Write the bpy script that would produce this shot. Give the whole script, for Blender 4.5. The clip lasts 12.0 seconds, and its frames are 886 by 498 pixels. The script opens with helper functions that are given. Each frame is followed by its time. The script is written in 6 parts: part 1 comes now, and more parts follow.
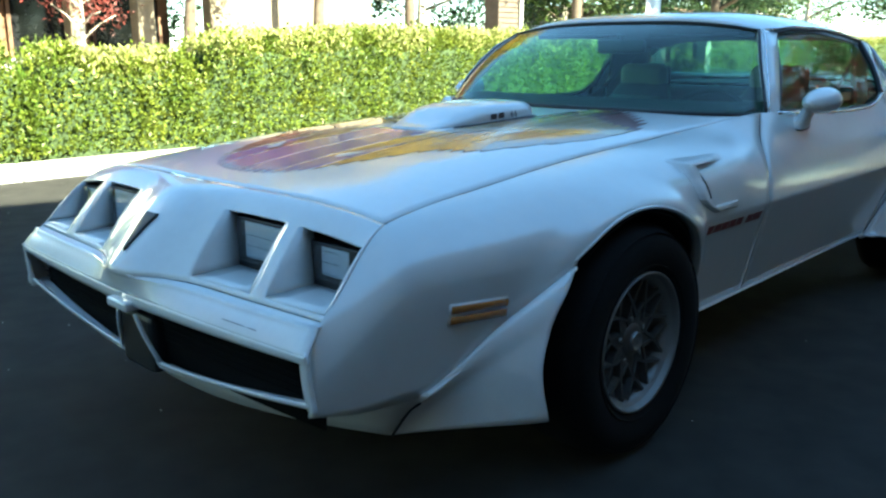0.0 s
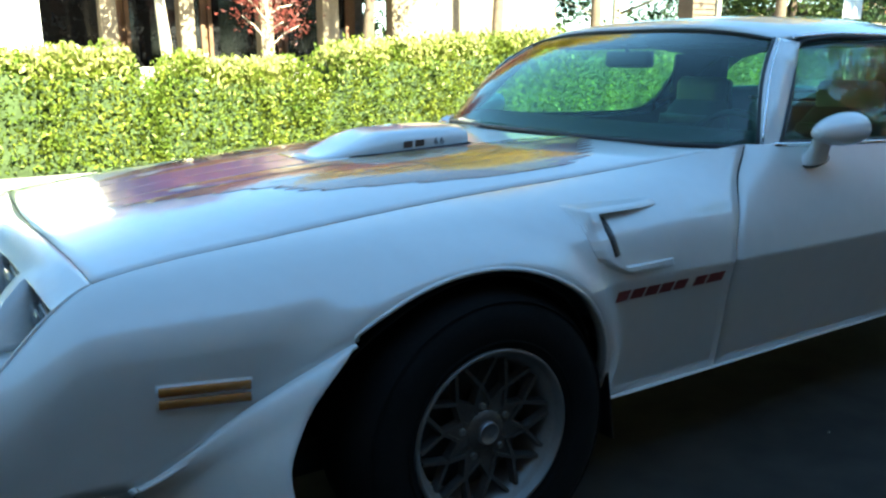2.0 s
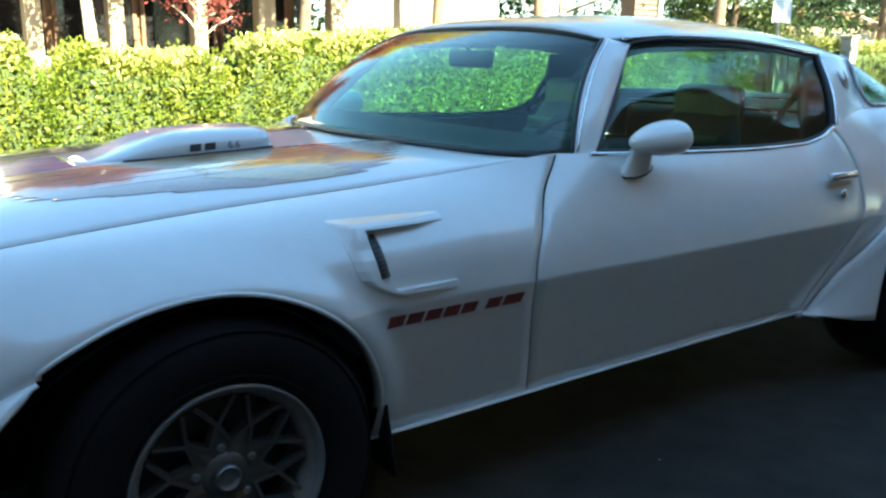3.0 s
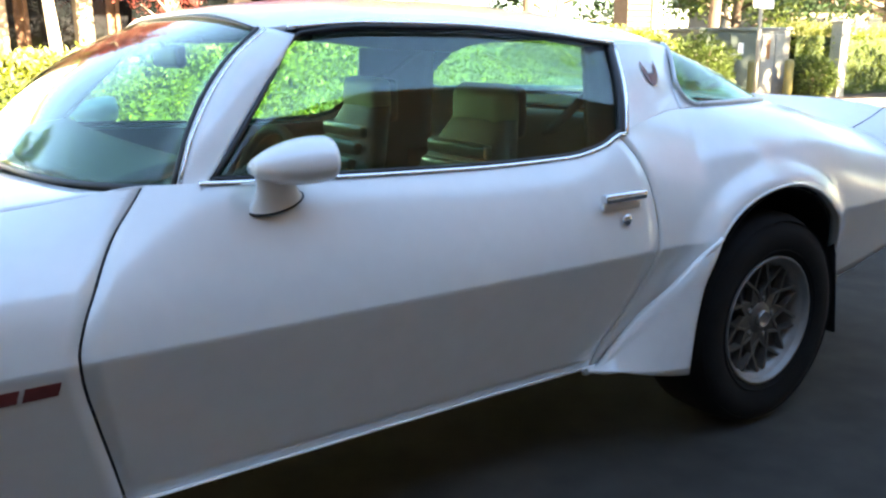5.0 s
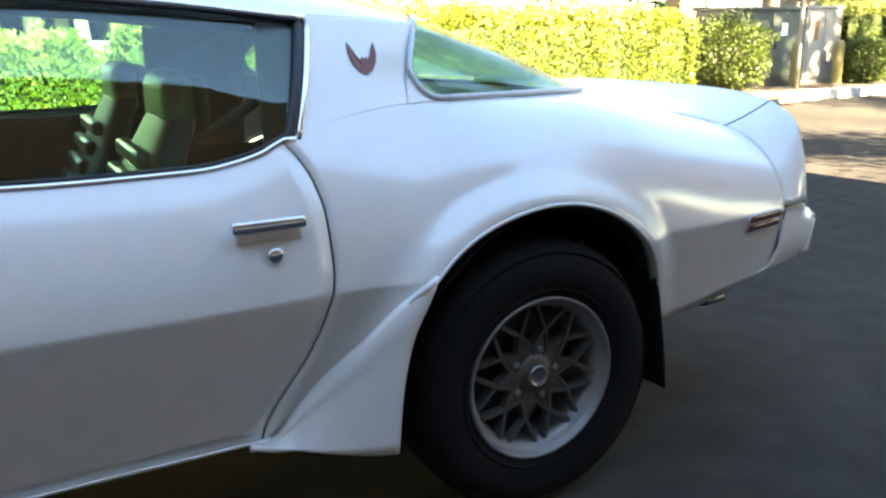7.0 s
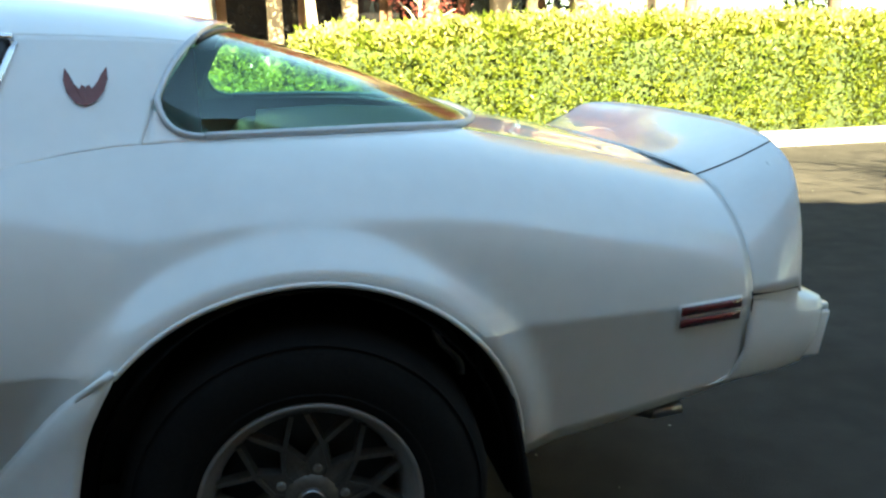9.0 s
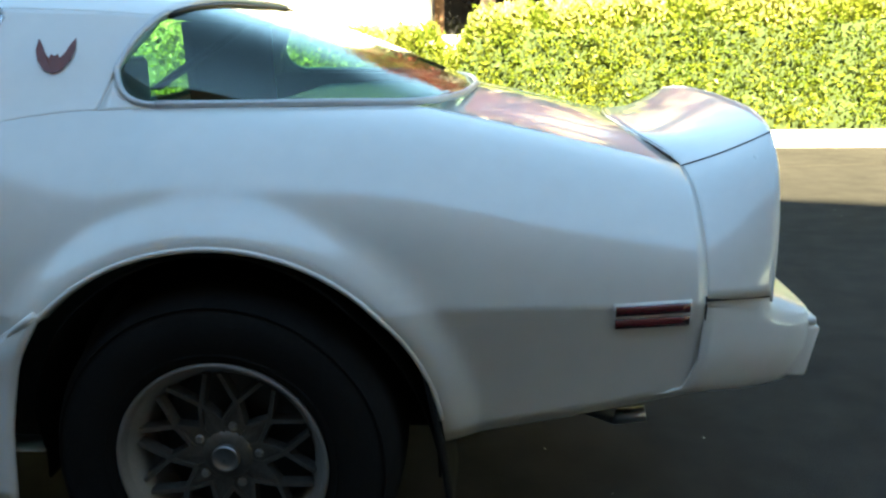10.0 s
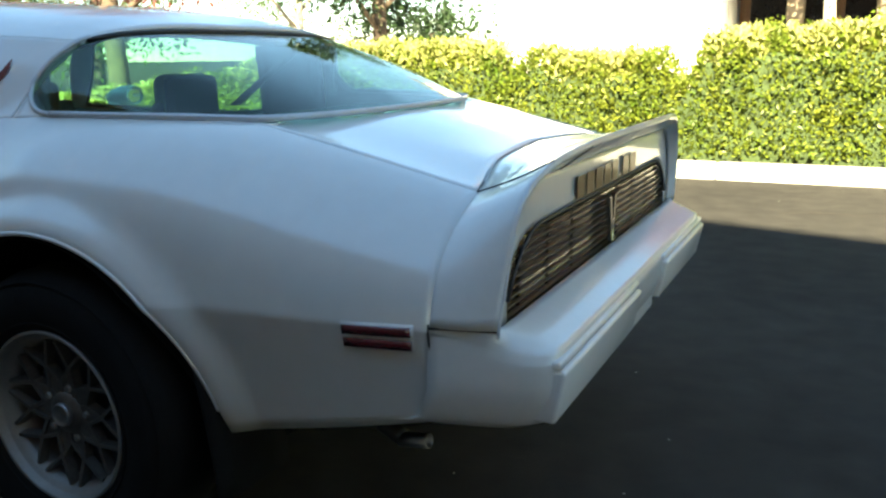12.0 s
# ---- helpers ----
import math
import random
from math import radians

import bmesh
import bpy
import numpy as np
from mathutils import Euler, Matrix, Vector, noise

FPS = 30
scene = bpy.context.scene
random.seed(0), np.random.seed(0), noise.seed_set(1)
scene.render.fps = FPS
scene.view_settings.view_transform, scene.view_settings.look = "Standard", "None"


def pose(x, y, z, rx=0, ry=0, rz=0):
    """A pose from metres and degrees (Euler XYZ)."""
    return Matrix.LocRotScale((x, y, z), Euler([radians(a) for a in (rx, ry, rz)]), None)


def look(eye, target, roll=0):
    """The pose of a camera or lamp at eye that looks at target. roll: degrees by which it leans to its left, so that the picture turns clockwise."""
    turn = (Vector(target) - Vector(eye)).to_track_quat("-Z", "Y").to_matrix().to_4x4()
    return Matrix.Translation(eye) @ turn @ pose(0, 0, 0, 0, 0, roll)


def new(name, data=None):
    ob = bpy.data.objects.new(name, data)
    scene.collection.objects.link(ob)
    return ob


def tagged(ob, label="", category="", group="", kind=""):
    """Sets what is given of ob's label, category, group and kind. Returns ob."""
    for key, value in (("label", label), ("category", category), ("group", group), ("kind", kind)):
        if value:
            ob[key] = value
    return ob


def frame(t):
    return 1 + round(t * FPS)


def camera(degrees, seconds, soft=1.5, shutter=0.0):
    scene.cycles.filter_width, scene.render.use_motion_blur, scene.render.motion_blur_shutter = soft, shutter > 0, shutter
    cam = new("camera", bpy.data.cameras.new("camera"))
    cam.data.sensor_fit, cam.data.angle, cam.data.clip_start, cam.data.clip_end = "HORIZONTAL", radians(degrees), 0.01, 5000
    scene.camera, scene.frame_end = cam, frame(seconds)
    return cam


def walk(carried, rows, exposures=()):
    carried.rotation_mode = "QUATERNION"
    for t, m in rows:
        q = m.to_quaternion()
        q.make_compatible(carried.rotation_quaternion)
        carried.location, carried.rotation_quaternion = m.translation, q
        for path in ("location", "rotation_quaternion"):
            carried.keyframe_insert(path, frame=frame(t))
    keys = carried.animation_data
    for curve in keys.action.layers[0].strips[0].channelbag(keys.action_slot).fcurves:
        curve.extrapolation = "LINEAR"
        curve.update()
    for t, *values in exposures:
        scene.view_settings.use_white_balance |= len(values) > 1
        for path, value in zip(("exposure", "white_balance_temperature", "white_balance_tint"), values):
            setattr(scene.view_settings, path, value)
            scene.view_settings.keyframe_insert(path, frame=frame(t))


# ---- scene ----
# World: x runs from the car's front axle to its rear axle, y away from the camera's side, z up.
cam = camera(55.4, 12.0, soft=2.4)
PATH = [
    (0, (-2.002, -2.036, 1.136), (-0.596, -0.69, 0.674), 0.0),
    (0.5, (-1.772, -2.138, 1.151), (-0.515, -0.654, 0.685), -0.3),
    (1, (-1.518, -2.165, 1.165), (-0.272, -0.665, 0.72), 0.3),
    (1.5, (-1.28, -2.245, 1.16), (-0.105, -0.689, 0.716), 0.1),
    (2, (-1.019, -2.309, 1.167), (0.017, -0.658, 0.718), -0.5),
    (2.5, (-0.783, -2.324, 1.176), (0.344, -0.735, 0.718), 0.5),
    (2.7, (-0.69, -2.343, 1.173), (0.436, -0.755, 0.715), 0.6),
    (4.3, (0.172, -2.408, 1.168), (1.242, -0.782, 0.705), -0.5),
    (4.5, (0.276, -2.413, 1.169), (1.32, -0.771, 0.706), -0.6),
    (5, (0.54, -2.389, 1.17), (1.621, -0.774, 0.699), -0.5),
    (5.5, (0.805, -2.403, 1.152), (1.912, -0.809, 0.668), -1.2),
    (6, (1.085, -2.42, 1.149), (2.038, -0.732, 0.653), -2.3),
    (6.5, (1.374, -2.403, 1.161), (2.381, -0.751, 0.653), -1.0),
    (7, (1.645, -2.412, 1.147), (2.577, -0.717, 0.639), -0.7),
    (7.5, (1.905, -2.367, 1.148), (2.741, -0.62, 0.65), -0.5),
    (7.7, (2.009, -2.343, 1.154), (2.863, -0.604, 0.656), 0.1),
    (9.3, (2.894, -2.278, 1.136), (3.118, -0.348, 0.659), -1.6),
    (9.5, (3.008, -2.292, 1.124), (3.134, -0.355, 0.64), -1.6),
    (10, (3.27, -2.3, 1.126), (3.136, -0.37, 0.618), -0.9),
    (10.5, (3.537, -2.233, 1.12), (3.311, -0.308, 0.626), 0.4),
    (11, (3.801, -2.235, 1.109), (3.395, -0.333, 0.641), -0.1),
    (11.5, (4.062, -2.177, 1.101), (3.408, -0.341, 0.65), -0.5),
    (12, (4.297, -2.086, 1.11), (3.445, -0.332, 0.664), -0.8),
]
walk(cam, [(t, look(eye, target, roll)) for t, eye, target, roll in PATH], exposures=[(0, 3.29, 6490, -13), (2.7, 3.47, 7050, -10), (4.3, 4.16, 8290, 7), (5.5, 4.51, 9010, 10), (6.5, 4.56, 9250, 10), (7.7, 4.21, 9400, 0), (9.3, 3.77, 9480, -7), (10.5, 3.72, 8930, -5), (11.0, 3.62, 8840, -4), (12.0, 3.17, 8370, -4)])

# ---- light ----
SUN_EL, SUN_DIR = radians(34), Vector((-0.13, 0.99, 0)).normalized()
world = bpy.data.worlds.new("sky")
scene.world = world
world.use_nodes = True
wt = world.node_tree
sky = wt.nodes.new("ShaderNodeTexSky")
sky.sky_type, sky.sun_disc = "NISHITA", False
sky.dust_density, sky.ozone_density = 0.0, 5.0
sky.sun_elevation, sky.sun_rotation = SUN_EL, math.atan2(-SUN_DIR.x, -SUN_DIR.y)
wt.links.new(sky.outputs[0], wt.nodes["Background"].inputs[0])
wt.nodes["Background"].inputs[1].default_value = 0.056
sun = new("sun", bpy.data.lights.new("sun", "SUN"))
sun.data.energy, sun.data.angle, sun.data.color = 5.0, radians(0.55), (1.0, 0.93, 0.80)
sun.matrix_world = look((0, 0, 30), Vector((0, 0, 30)) + SUN_DIR * math.cos(SUN_EL) - Vector((0, 0, math.sin(SUN_EL))))


# ---- materials ----
def mat(name, col, rough=0.5, metal=0.0, coat=0.0, var=0.0, scale=8.0, bump=0.0, bscale=60.0, spec=0.5, island=0.0, col2=None, emit=0.0, haze=0.06, ior=1.9):
    """A principled material whose colour wanders at two scales, with fine relief."""
    m = bpy.data.materials.new(name)
    m.use_nodes = True
    nt = m.node_tree
    b = nt.nodes["Principled BSDF"]
    b.inputs["Roughness"].default_value, b.inputs["Metallic"].default_value = rough, metal
    b.inputs["Coat Weight"].default_value, b.inputs["Coat Roughness"].default_value, b.inputs["Coat IOR"].default_value = coat, haze, ior
    b.inputs["Specular IOR Level"].default_value = spec
    b.inputs["Base Color"].default_value = (*col, 1)
    tc = nt.nodes.new("ShaderNodeTexCoord")
    if var or col2:
        n1, n2 = nt.nodes.new("ShaderNodeTexNoise"), nt.nodes.new("ShaderNodeTexNoise")
        n1.inputs["Scale"].default_value, n2.inputs["Scale"].default_value = scale, scale * 9
        n1.inputs["Detail"].default_value = n2.inputs["Detail"].default_value = 4
        add = nt.nodes.new("ShaderNodeMath")
        add.operation = "ADD"
        ramp = nt.nodes.new("ShaderNodeValToRGB")
        lo = col2 or [c * (1 - var) for c in col]
        hi = col if col2 else [min(1, c * (1 + var)) for c in col]
        ramp.color_ramp.elements[0].position = 0.35
        ramp.color_ramp.elements[1].position = 0.65
        ramp.color_ramp.elements[0].color, ramp.color_ramp.elements[1].color = (*lo, 1), (*hi, 1)
        half = nt.nodes.new("ShaderNodeMath")
        half.operation, half.inputs[1].default_value = "MULTIPLY", 0.5
        for n in (n1, n2):
            nt.links.new(tc.outputs["Object"], n.inputs["Vector"])
        nt.links.new(n1.outputs["Fac"], add.inputs[0])
        nt.links.new(n2.outputs["Fac"], add.inputs[1])
        nt.links.new(add.outputs[0], half.inputs[0])
        nt.links.new(half.outputs[0], ramp.inputs[0])
        out = ramp.outputs[0]
        if island:
            geo = nt.nodes.new("ShaderNodeNewGeometry")
            hsv = nt.nodes.new("ShaderNodeHueSaturation")
            mr = nt.nodes.new("ShaderNodeMapRange")
            mr.inputs["To Min"].default_value, mr.inputs["To Max"].default_value = 1 - island, 1 + island
            nt.links.new(geo.outputs["Random Per Island"], mr.inputs[0])
            nt.links.new(mr.outputs[0], hsv.inputs["Value"])
            nt.links.new(out, hsv.inputs["Color"])
            out = hsv.outputs[0]
        nt.links.new(out, b.inputs["Base Color"])
    if bump:
        nb, bp = nt.nodes.new("ShaderNodeTexNoise"), nt.nodes.new("ShaderNodeBump")
        nb.inputs["Scale"].default_value, nb.inputs["Detail"].default_value = bscale, 5
        bp.inputs["Strength"].default_value, bp.inputs["Distance"].default_value = bump, 0.01
        nt.links.new(tc.outputs["Object"], nb.inputs["Vector"])
        nt.links.new(nb.outputs["Fac"], bp.inputs["Height"])
        nt.links.new(bp.outputs[0], b.inputs["Normal"])
    if emit:
        b.inputs["Emission Color"].default_value, b.inputs["Emission Strength"].default_value = (*col, 1), emit
    return m


def glass_mat(name, tint, ior=1.5, rough=0.0):
    """A thin pane: tinted see-through with a mirror-like skin by Fresnel."""
    m = bpy.data.materials.new(name)
    m.use_nodes = True
    nt = m.node_tree
    nt.nodes.remove(nt.nodes["Principled BSDF"])
    tr, gl, lw, pw, ma, mx = (nt.nodes.new("ShaderNode" + k) for k in ("BsdfTransparent", "BsdfGlossy", "LayerWeight", "Math", "Math", "MixShader"))
    tr.inputs[0].default_value, gl.inputs["Roughness"].default_value, lw.inputs[0].default_value = (*tint, 1), rough, 0.5
    f0 = ((ior - 1) / (ior + 1)) ** 2
    pw.operation, pw.inputs[1].default_value = "POWER", 5
    ma.operation, ma.inputs[1].default_value, ma.inputs[2].default_value = "MULTIPLY_ADD", 1 - f0, f0
    nt.links.new(lw.outputs["Facing"], pw.inputs[0])
    nt.links.new(pw.outputs[0], ma.inputs[0])
    nt.links.new(ma.outputs[0], mx.inputs[0])
    nt.links.new(tr.outputs[0], mx.inputs[1])
    nt.links.new(gl.outputs[0], mx.inputs[2])
    nt.links.new(mx.outputs[0], nt.nodes["Material Output"].inputs[0])
    return m


def leaf_mat(name, lo, hi, var=0.35):
    m = mat(name, hi, rough=0.45, col2=lo, scale=2.5, island=var, spec=0.4)
    nt = m.node_tree
    b = nt.nodes["Principled BSDF"]
    src = b.inputs["Base Color"].links[0].from_socket
    tl, mx = nt.nodes.new("ShaderNodeBsdfTranslucent"), nt.nodes.new("ShaderNodeMixShader")
    mx.inputs[0].default_value = 0.35
    nt.links.new(src, tl.inputs[0])
    nt.links.new(b.outputs[0], mx.inputs[1])
    nt.links.new(tl.outputs[0], mx.inputs[2])
    nt.links.new(mx.outputs[0], nt.nodes["Material Output"].inputs[0])
    return m


PAINT = mat("white_paint", (0.80, 0.80, 0.775), rough=0.35, coat=1.0, var=0.025, scale=3, bump=0.004, bscale=500, ior=1.62)
# Flanks: a dusty, hazier white, toned darker to hold the side's shade.
PAINT_SIDE = mat("dusty_shaded_white_paint", (0.69, 0.69, 0.66), rough=0.38, coat=1.0, var=0.03, scale=2.2, bump=0.004, bscale=400, haze=0.15, ior=1.85)
PAINT_PLAIN = mat("white_flexible_paint", (0.74, 0.74, 0.715), rough=0.38, coat=0.8, var=0.03, scale=4, bump=0.01, bscale=300, ior=1.65)
BLACK = mat("black_trim", (0.012, 0.012, 0.013), rough=0.45, var=0.2, scale=20, bump=0.05, bscale=200)
RUBBER = mat("tyre_rubber", (0.006, 0.0058, 0.0058), spec=0.2, rough=0.85, var=0.3, scale=14, bump=0.15, bscale=150)
GASKET = mat("seam_shadow_rubber", (0.02, 0.02, 0.022), rough=0.8, var=0.2)
CHROME = mat("chrome", (0.75, 0.75, 0.77), rough=0.12, metal=1.0, var=0.05, scale=30)
ALLOY = mat("cast_alloy", (0.13, 0.118, 0.106), rough=0.45, metal=0.7, var=0.2, scale=18, bump=0.08, bscale=120)
ALLOY_LIP = mat("satin_grey_alloy", (0.23, 0.22, 0.21), rough=0.5, metal=0.5, var=0.10, scale=24)
# Near-black with hardly any gloss, for the wheel wells and grille openings.
WELL = mat("matt_black_lining", (0.006, 0.006, 0.006), rough=0.95, spec=0.1, var=0.3, scale=12)
ALLOY_BRIGHT = mat("machined_alloy", (0.32, 0.32, 0.33), rough=0.36, metal=0.95, var=0.08, scale=30)
AMBER = mat("amber_lens", (0.42, 0.16, 0.025), rough=0.25, coat=0.5, var=0.15, scale=60, bump=0.2, bscale=250)
RED_LENS = mat("dark_red_lens", (0.13, 0.006, 0.012), rough=0.22, coat=0.6, var=0.2, scale=60, bump=0.2, bscale=250)
TAIL_LENS = mat("smoked_red_lens", (0.030, 0.006, 0.007), rough=0.25, coat=0.5, var=0.2, scale=40)
SMOKED = mat("smoked_lamp_lens", (0.022, 0.014, 0.010), rough=0.18, coat=0.6, var=0.3, scale=25)
DECAL_RED = mat("maroon_decal", (0.17, 0.03, 0.025), rough=0.35, coat=1.0, var=0.25, scale=25, ior=1.65)
MARK_RED = mat("faded_red_marking", (0.19, 0.042, 0.036), rough=0.45, coat=0.2, spec=0.3, var=0.2, scale=40)
MARK_GOLD = mat("brown_gold_marking", (0.11, 0.045, 0.014), rough=0.45, coat=0.2, spec=0.3, var=0.2, scale=30)
# Gold and purple decals: print colour with mirrored trees and sky mixed in.
DECAL_GOLD = mat("gold_reflection_decal", (0.36, 0.20, 0.018), rough=0.35, coat=1.0, spec=0.5, var=0.3, scale=9, ior=1.65)
DECAL_BROWN = mat("bronze_decal", (0.19, 0.065, 0.018), rough=0.35, spec=0.5, coat=1.0, var=0.35, scale=9, ior=1.65)
DECAL_PURPLE = mat("purple_reflection_decal", (0.14, 0.095, 0.34), rough=0.35, spec=0.5, coat=1.0, var=0.25, scale=7, ior=1.65)
DECAL_PALE = mat("pale_pink_decal", (0.62, 0.50, 0.52), rough=0.38, coat=0.5, var=0.12, scale=9)
SATIN = mat("satin_aluminium", (0.55, 0.56, 0.57), rough=0.42, metal=0.5, var=0.08, scale=20)
SLAT = mat("dark_bronze_slat", (0.06, 0.052, 0.036), rough=0.4, metal=0.5, var=0.2, scale=30)
DECAL_GREY = mat("charcoal_decal", (0.05, 0.045, 0.05), rough=0.4, coat=0.7, var=0.25, scale=30)
LAMP_GLASS = glass_mat("headlamp_glass", (0.9, 0.93, 0.95), 1.5, 0.02)
REFLECTOR = mat("lamp_reflector", (0.72, 0.74, 0.76), rough=0.35, metal=0.3, var=0.1, scale=80, bump=0.3, bscale=90)
GLASS = glass_mat("tinted_glass", (0.70, 0.90, 0.83), 1.62)
TRIM_TAN = mat("brown_vinyl", (0.030, 0.023, 0.017), rough=0.5, var=0.2, scale=12, bump=0.15, bscale=160)
TRIM_DARK = mat("dark_vinyl", (0.014, 0.013, 0.012), rough=0.6, var=0.3, scale=12, bump=0.15, bscale=160)
RIB = mat("worn_beige_vinyl", (0.10, 0.085, 0.062), rough=0.3, coat=0.3, var=0.15, scale=10, bump=0.1, bscale=160)
CREAM = mat("cream_vinyl", (0.22, 0.185, 0.10), rough=0.45, var=0.12, scale=10, bump=0.1, bscale=160)
ASPHALT = mat("asphalt", (0.056, 0.051, 0.046), rough=0.9, spec=0.06, col2=(0.031, 0.029, 0.027), scale=0.7, bump=0.6, bscale=220)
CONCRETE = mat("kerb_concrete", (0.46, 0.44, 0.40), rough=0.85, col2=(0.30, 0.285, 0.26), scale=2.5, bump=0.4, bscale=90)
SOIL = mat("soil_and_mulch", (0.09, 0.06, 0.04), rough=0.95, col2=(0.035, 0.024, 0.016), scale=6, bump=0.8, bscale=40)
STUCCO = mat("tan_stucco", (0.21, 0.165, 0.115), rough=0.9, col2=(0.145, 0.112, 0.077), scale=1.2, bump=0.4, bscale=60)
STUCCO_WHITE = mat("white_stucco", (0.78, 0.76, 0.72), rough=0.9, col2=(0.68, 0.66, 0.61), scale=1.5, bump=0.3, bscale=60)
BROWN_WALL = mat("brown_stucco", (0.20, 0.11, 0.06), rough=0.9, col2=(0.14, 0.078, 0.044), scale=0.9, bump=0.4, bscale=50)
DARK_GLASS = mat("dark_glazing", (0.012, 0.012, 0.013), rough=0.08, var=0.3, scale=2)
KIOSK_WOOD = mat("weathered_timber", (0.13, 0.095, 0.07), rough=0.8, col2=(0.085, 0.06, 0.045), scale=5, bump=0.3, bscale=40)
WOOD = mat("brown_timber", (0.17, 0.085, 0.045), rough=0.7, col2=(0.11, 0.055, 0.03), scale=5, bump=0.3, bscale=40)
GREEN_METAL = mat("grey_green_enamel", (0.06, 0.078, 0.066), rough=0.5, col2=(0.045, 0.058, 0.049), scale=3, bump=0.05, bscale=60)
WHITE_METAL = mat("white_enamel", (0.36, 0.345, 0.305), rough=0.5, col2=(0.25, 0.235, 0.20), scale=4, bump=0.05, bscale=60)
YELLOW = mat("yellow_painted_steel", (0.26, 0.21, 0.065), rough=0.6, col2=(0.19, 0.155, 0.055), scale=7, bump=0.1, bscale=80)
RUST = mat("rusty_stain", (0.30, 0.13, 0.05), rough=0.8, var=0.3, scale=8)
BARK = mat("pale_bark", (0.50, 0.44, 0.36), rough=0.9, col2=(0.27, 0.22, 0.17), scale=6, bump=0.6, bscale=40)
BARK_DARK = mat("dark_bark", (0.14, 0.10, 0.07), rough=0.95, col2=(0.07, 0.05, 0.035), scale=6, bump=0.7, bscale=40)
LEAF = leaf_mat("hedge_leaf", (0.062, 0.115, 0.014), (0.198, 0.215, 0.030), 0.28)
# Paler leaf: the sun's glare on the hedge top put into the colour.
LEAF_SUNLIT = leaf_mat("sunlit_pale_leaf", (0.30, 0.31, 0.09), (0.48, 0.46, 0.19), 0.3)
# Dark green puts the shade between the leaves into the core's colour.
LEAF_CORE = mat("shaded_hedge_inside", (0.03, 0.048, 0.012), rough=0.9, var=0.4, scale=9, bump=0.8, bscale=30)
LEAF_TREE = leaf_mat("tree_leaf", (0.035, 0.065, 0.014), (0.09, 0.12, 0.026), 0.4)
LEAF_DARK = leaf_mat("conifer_needles", (0.012, 0.03, 0.012), (0.035, 0.065, 0.022), 0.4)
LEAF_RED = leaf_mat("purple_leaf", (0.08, 0.016, 0.014), (0.18, 0.038, 0.028), 0.4)
LEAF_GOLD = leaf_mat("golden_leaf", (0.26, 0.17, 0.014), (0.40, 0.29, 0.03), 0.35)
CAR_BLUE = mat("dark_blue_car_paint", (0.03, 0.045, 0.08), rough=0.3, coat=1.0, var=0.05)
CAR_SILVER = mat("silver_car_paint", (0.5, 0.5, 0.5), rough=0.3, metal=0.4, coat=1.0, var=0.05)
CAR_RED = mat("red_car_paint", (0.36, 0.03, 0.03), rough=0.3, coat=1.0, var=0.05)
SIGN_WHITE = mat("sign_white", (0.8, 0.8, 0.78), rough=0.5, var=0.05)


# ---- mesh helpers ----
def thing(name, label, category, at=(0, 0, 0), group="", kind=""):
    ob = new(name)
    ob.location = at
    ob.empty_display_size = 0.2
    return tagged(ob, label, category, group, kind)


def mesh_from(name, bm, material, smooth=True):
    me = bpy.data.meshes.new(name)
    bm.normal_update()
    bm.to_mesh(me)
    bm.free()
    if material:
        me.materials.append(material)
    if smooth:
        me.polygons.foreach_set("use_smooth", [True] * len(me.polygons))
    return me


def part(name, bm, material, parent=None, label="", smooth=True, solid=0.0, offset=-1.0, skin=True):
    """Links a bmesh as one mesh object, under a thing or a part (coordinates in the parent's own space)."""
    ob = new(name, mesh_from(name, bm, material, smooth))
    ob.parent = parent
    if label:
        ob["label"] = label
    if solid and skin:
        me = ob.data
        tot = 0.0
        for p in me.polygons:
            ref = Vector((min(max(p.center.x, -0.55), 3.3), 0, 0.55))
            tot += p.normal.dot((p.center - ref).normalized()) * p.area
        if tot < 0:
            me.flip_normals()
    if solid:
        md = ob.modifiers.new("thickness", "SOLIDIFY")
        md.thickness, md.offset, md.use_even_offset = solid, offset, False
    return ob


def pchip(*pts):
    """A smooth monotone curve through a few control points."""
    X, Y = np.array([p[0] for p in pts], float), np.array([p[1] for p in pts], float)
    h, d = np.diff(X), np.diff(Y) / np.diff(X)
    m = np.zeros(len(X))
    m[0], m[-1] = d[0], d[-1]
    for i in range(1, len(X) - 1):
        if d[i - 1] * d[i] > 0:
            w1, w2 = 2 * h[i] + h[i - 1], h[i] + 2 * h[i - 1]
            m[i] = (w1 + w2) / (w1 / d[i - 1] + w2 / d[i])

    def f(x):
        x = min(max(float(x), X[0]), X[-1])
        i = min(max(int(np.searchsorted(X, x)) - 1, 0), len(h) - 1)
        t = (x - X[i]) / h[i]
        return float(Y[i] * (1 + 2 * t) * (1 - t) ** 2 + m[i] * h[i] * t * (1 - t) ** 2 + Y[i + 1] * t * t * (3 - 2 * t) + m[i + 1] * h[i] * t * t * (t - 1))
    return f


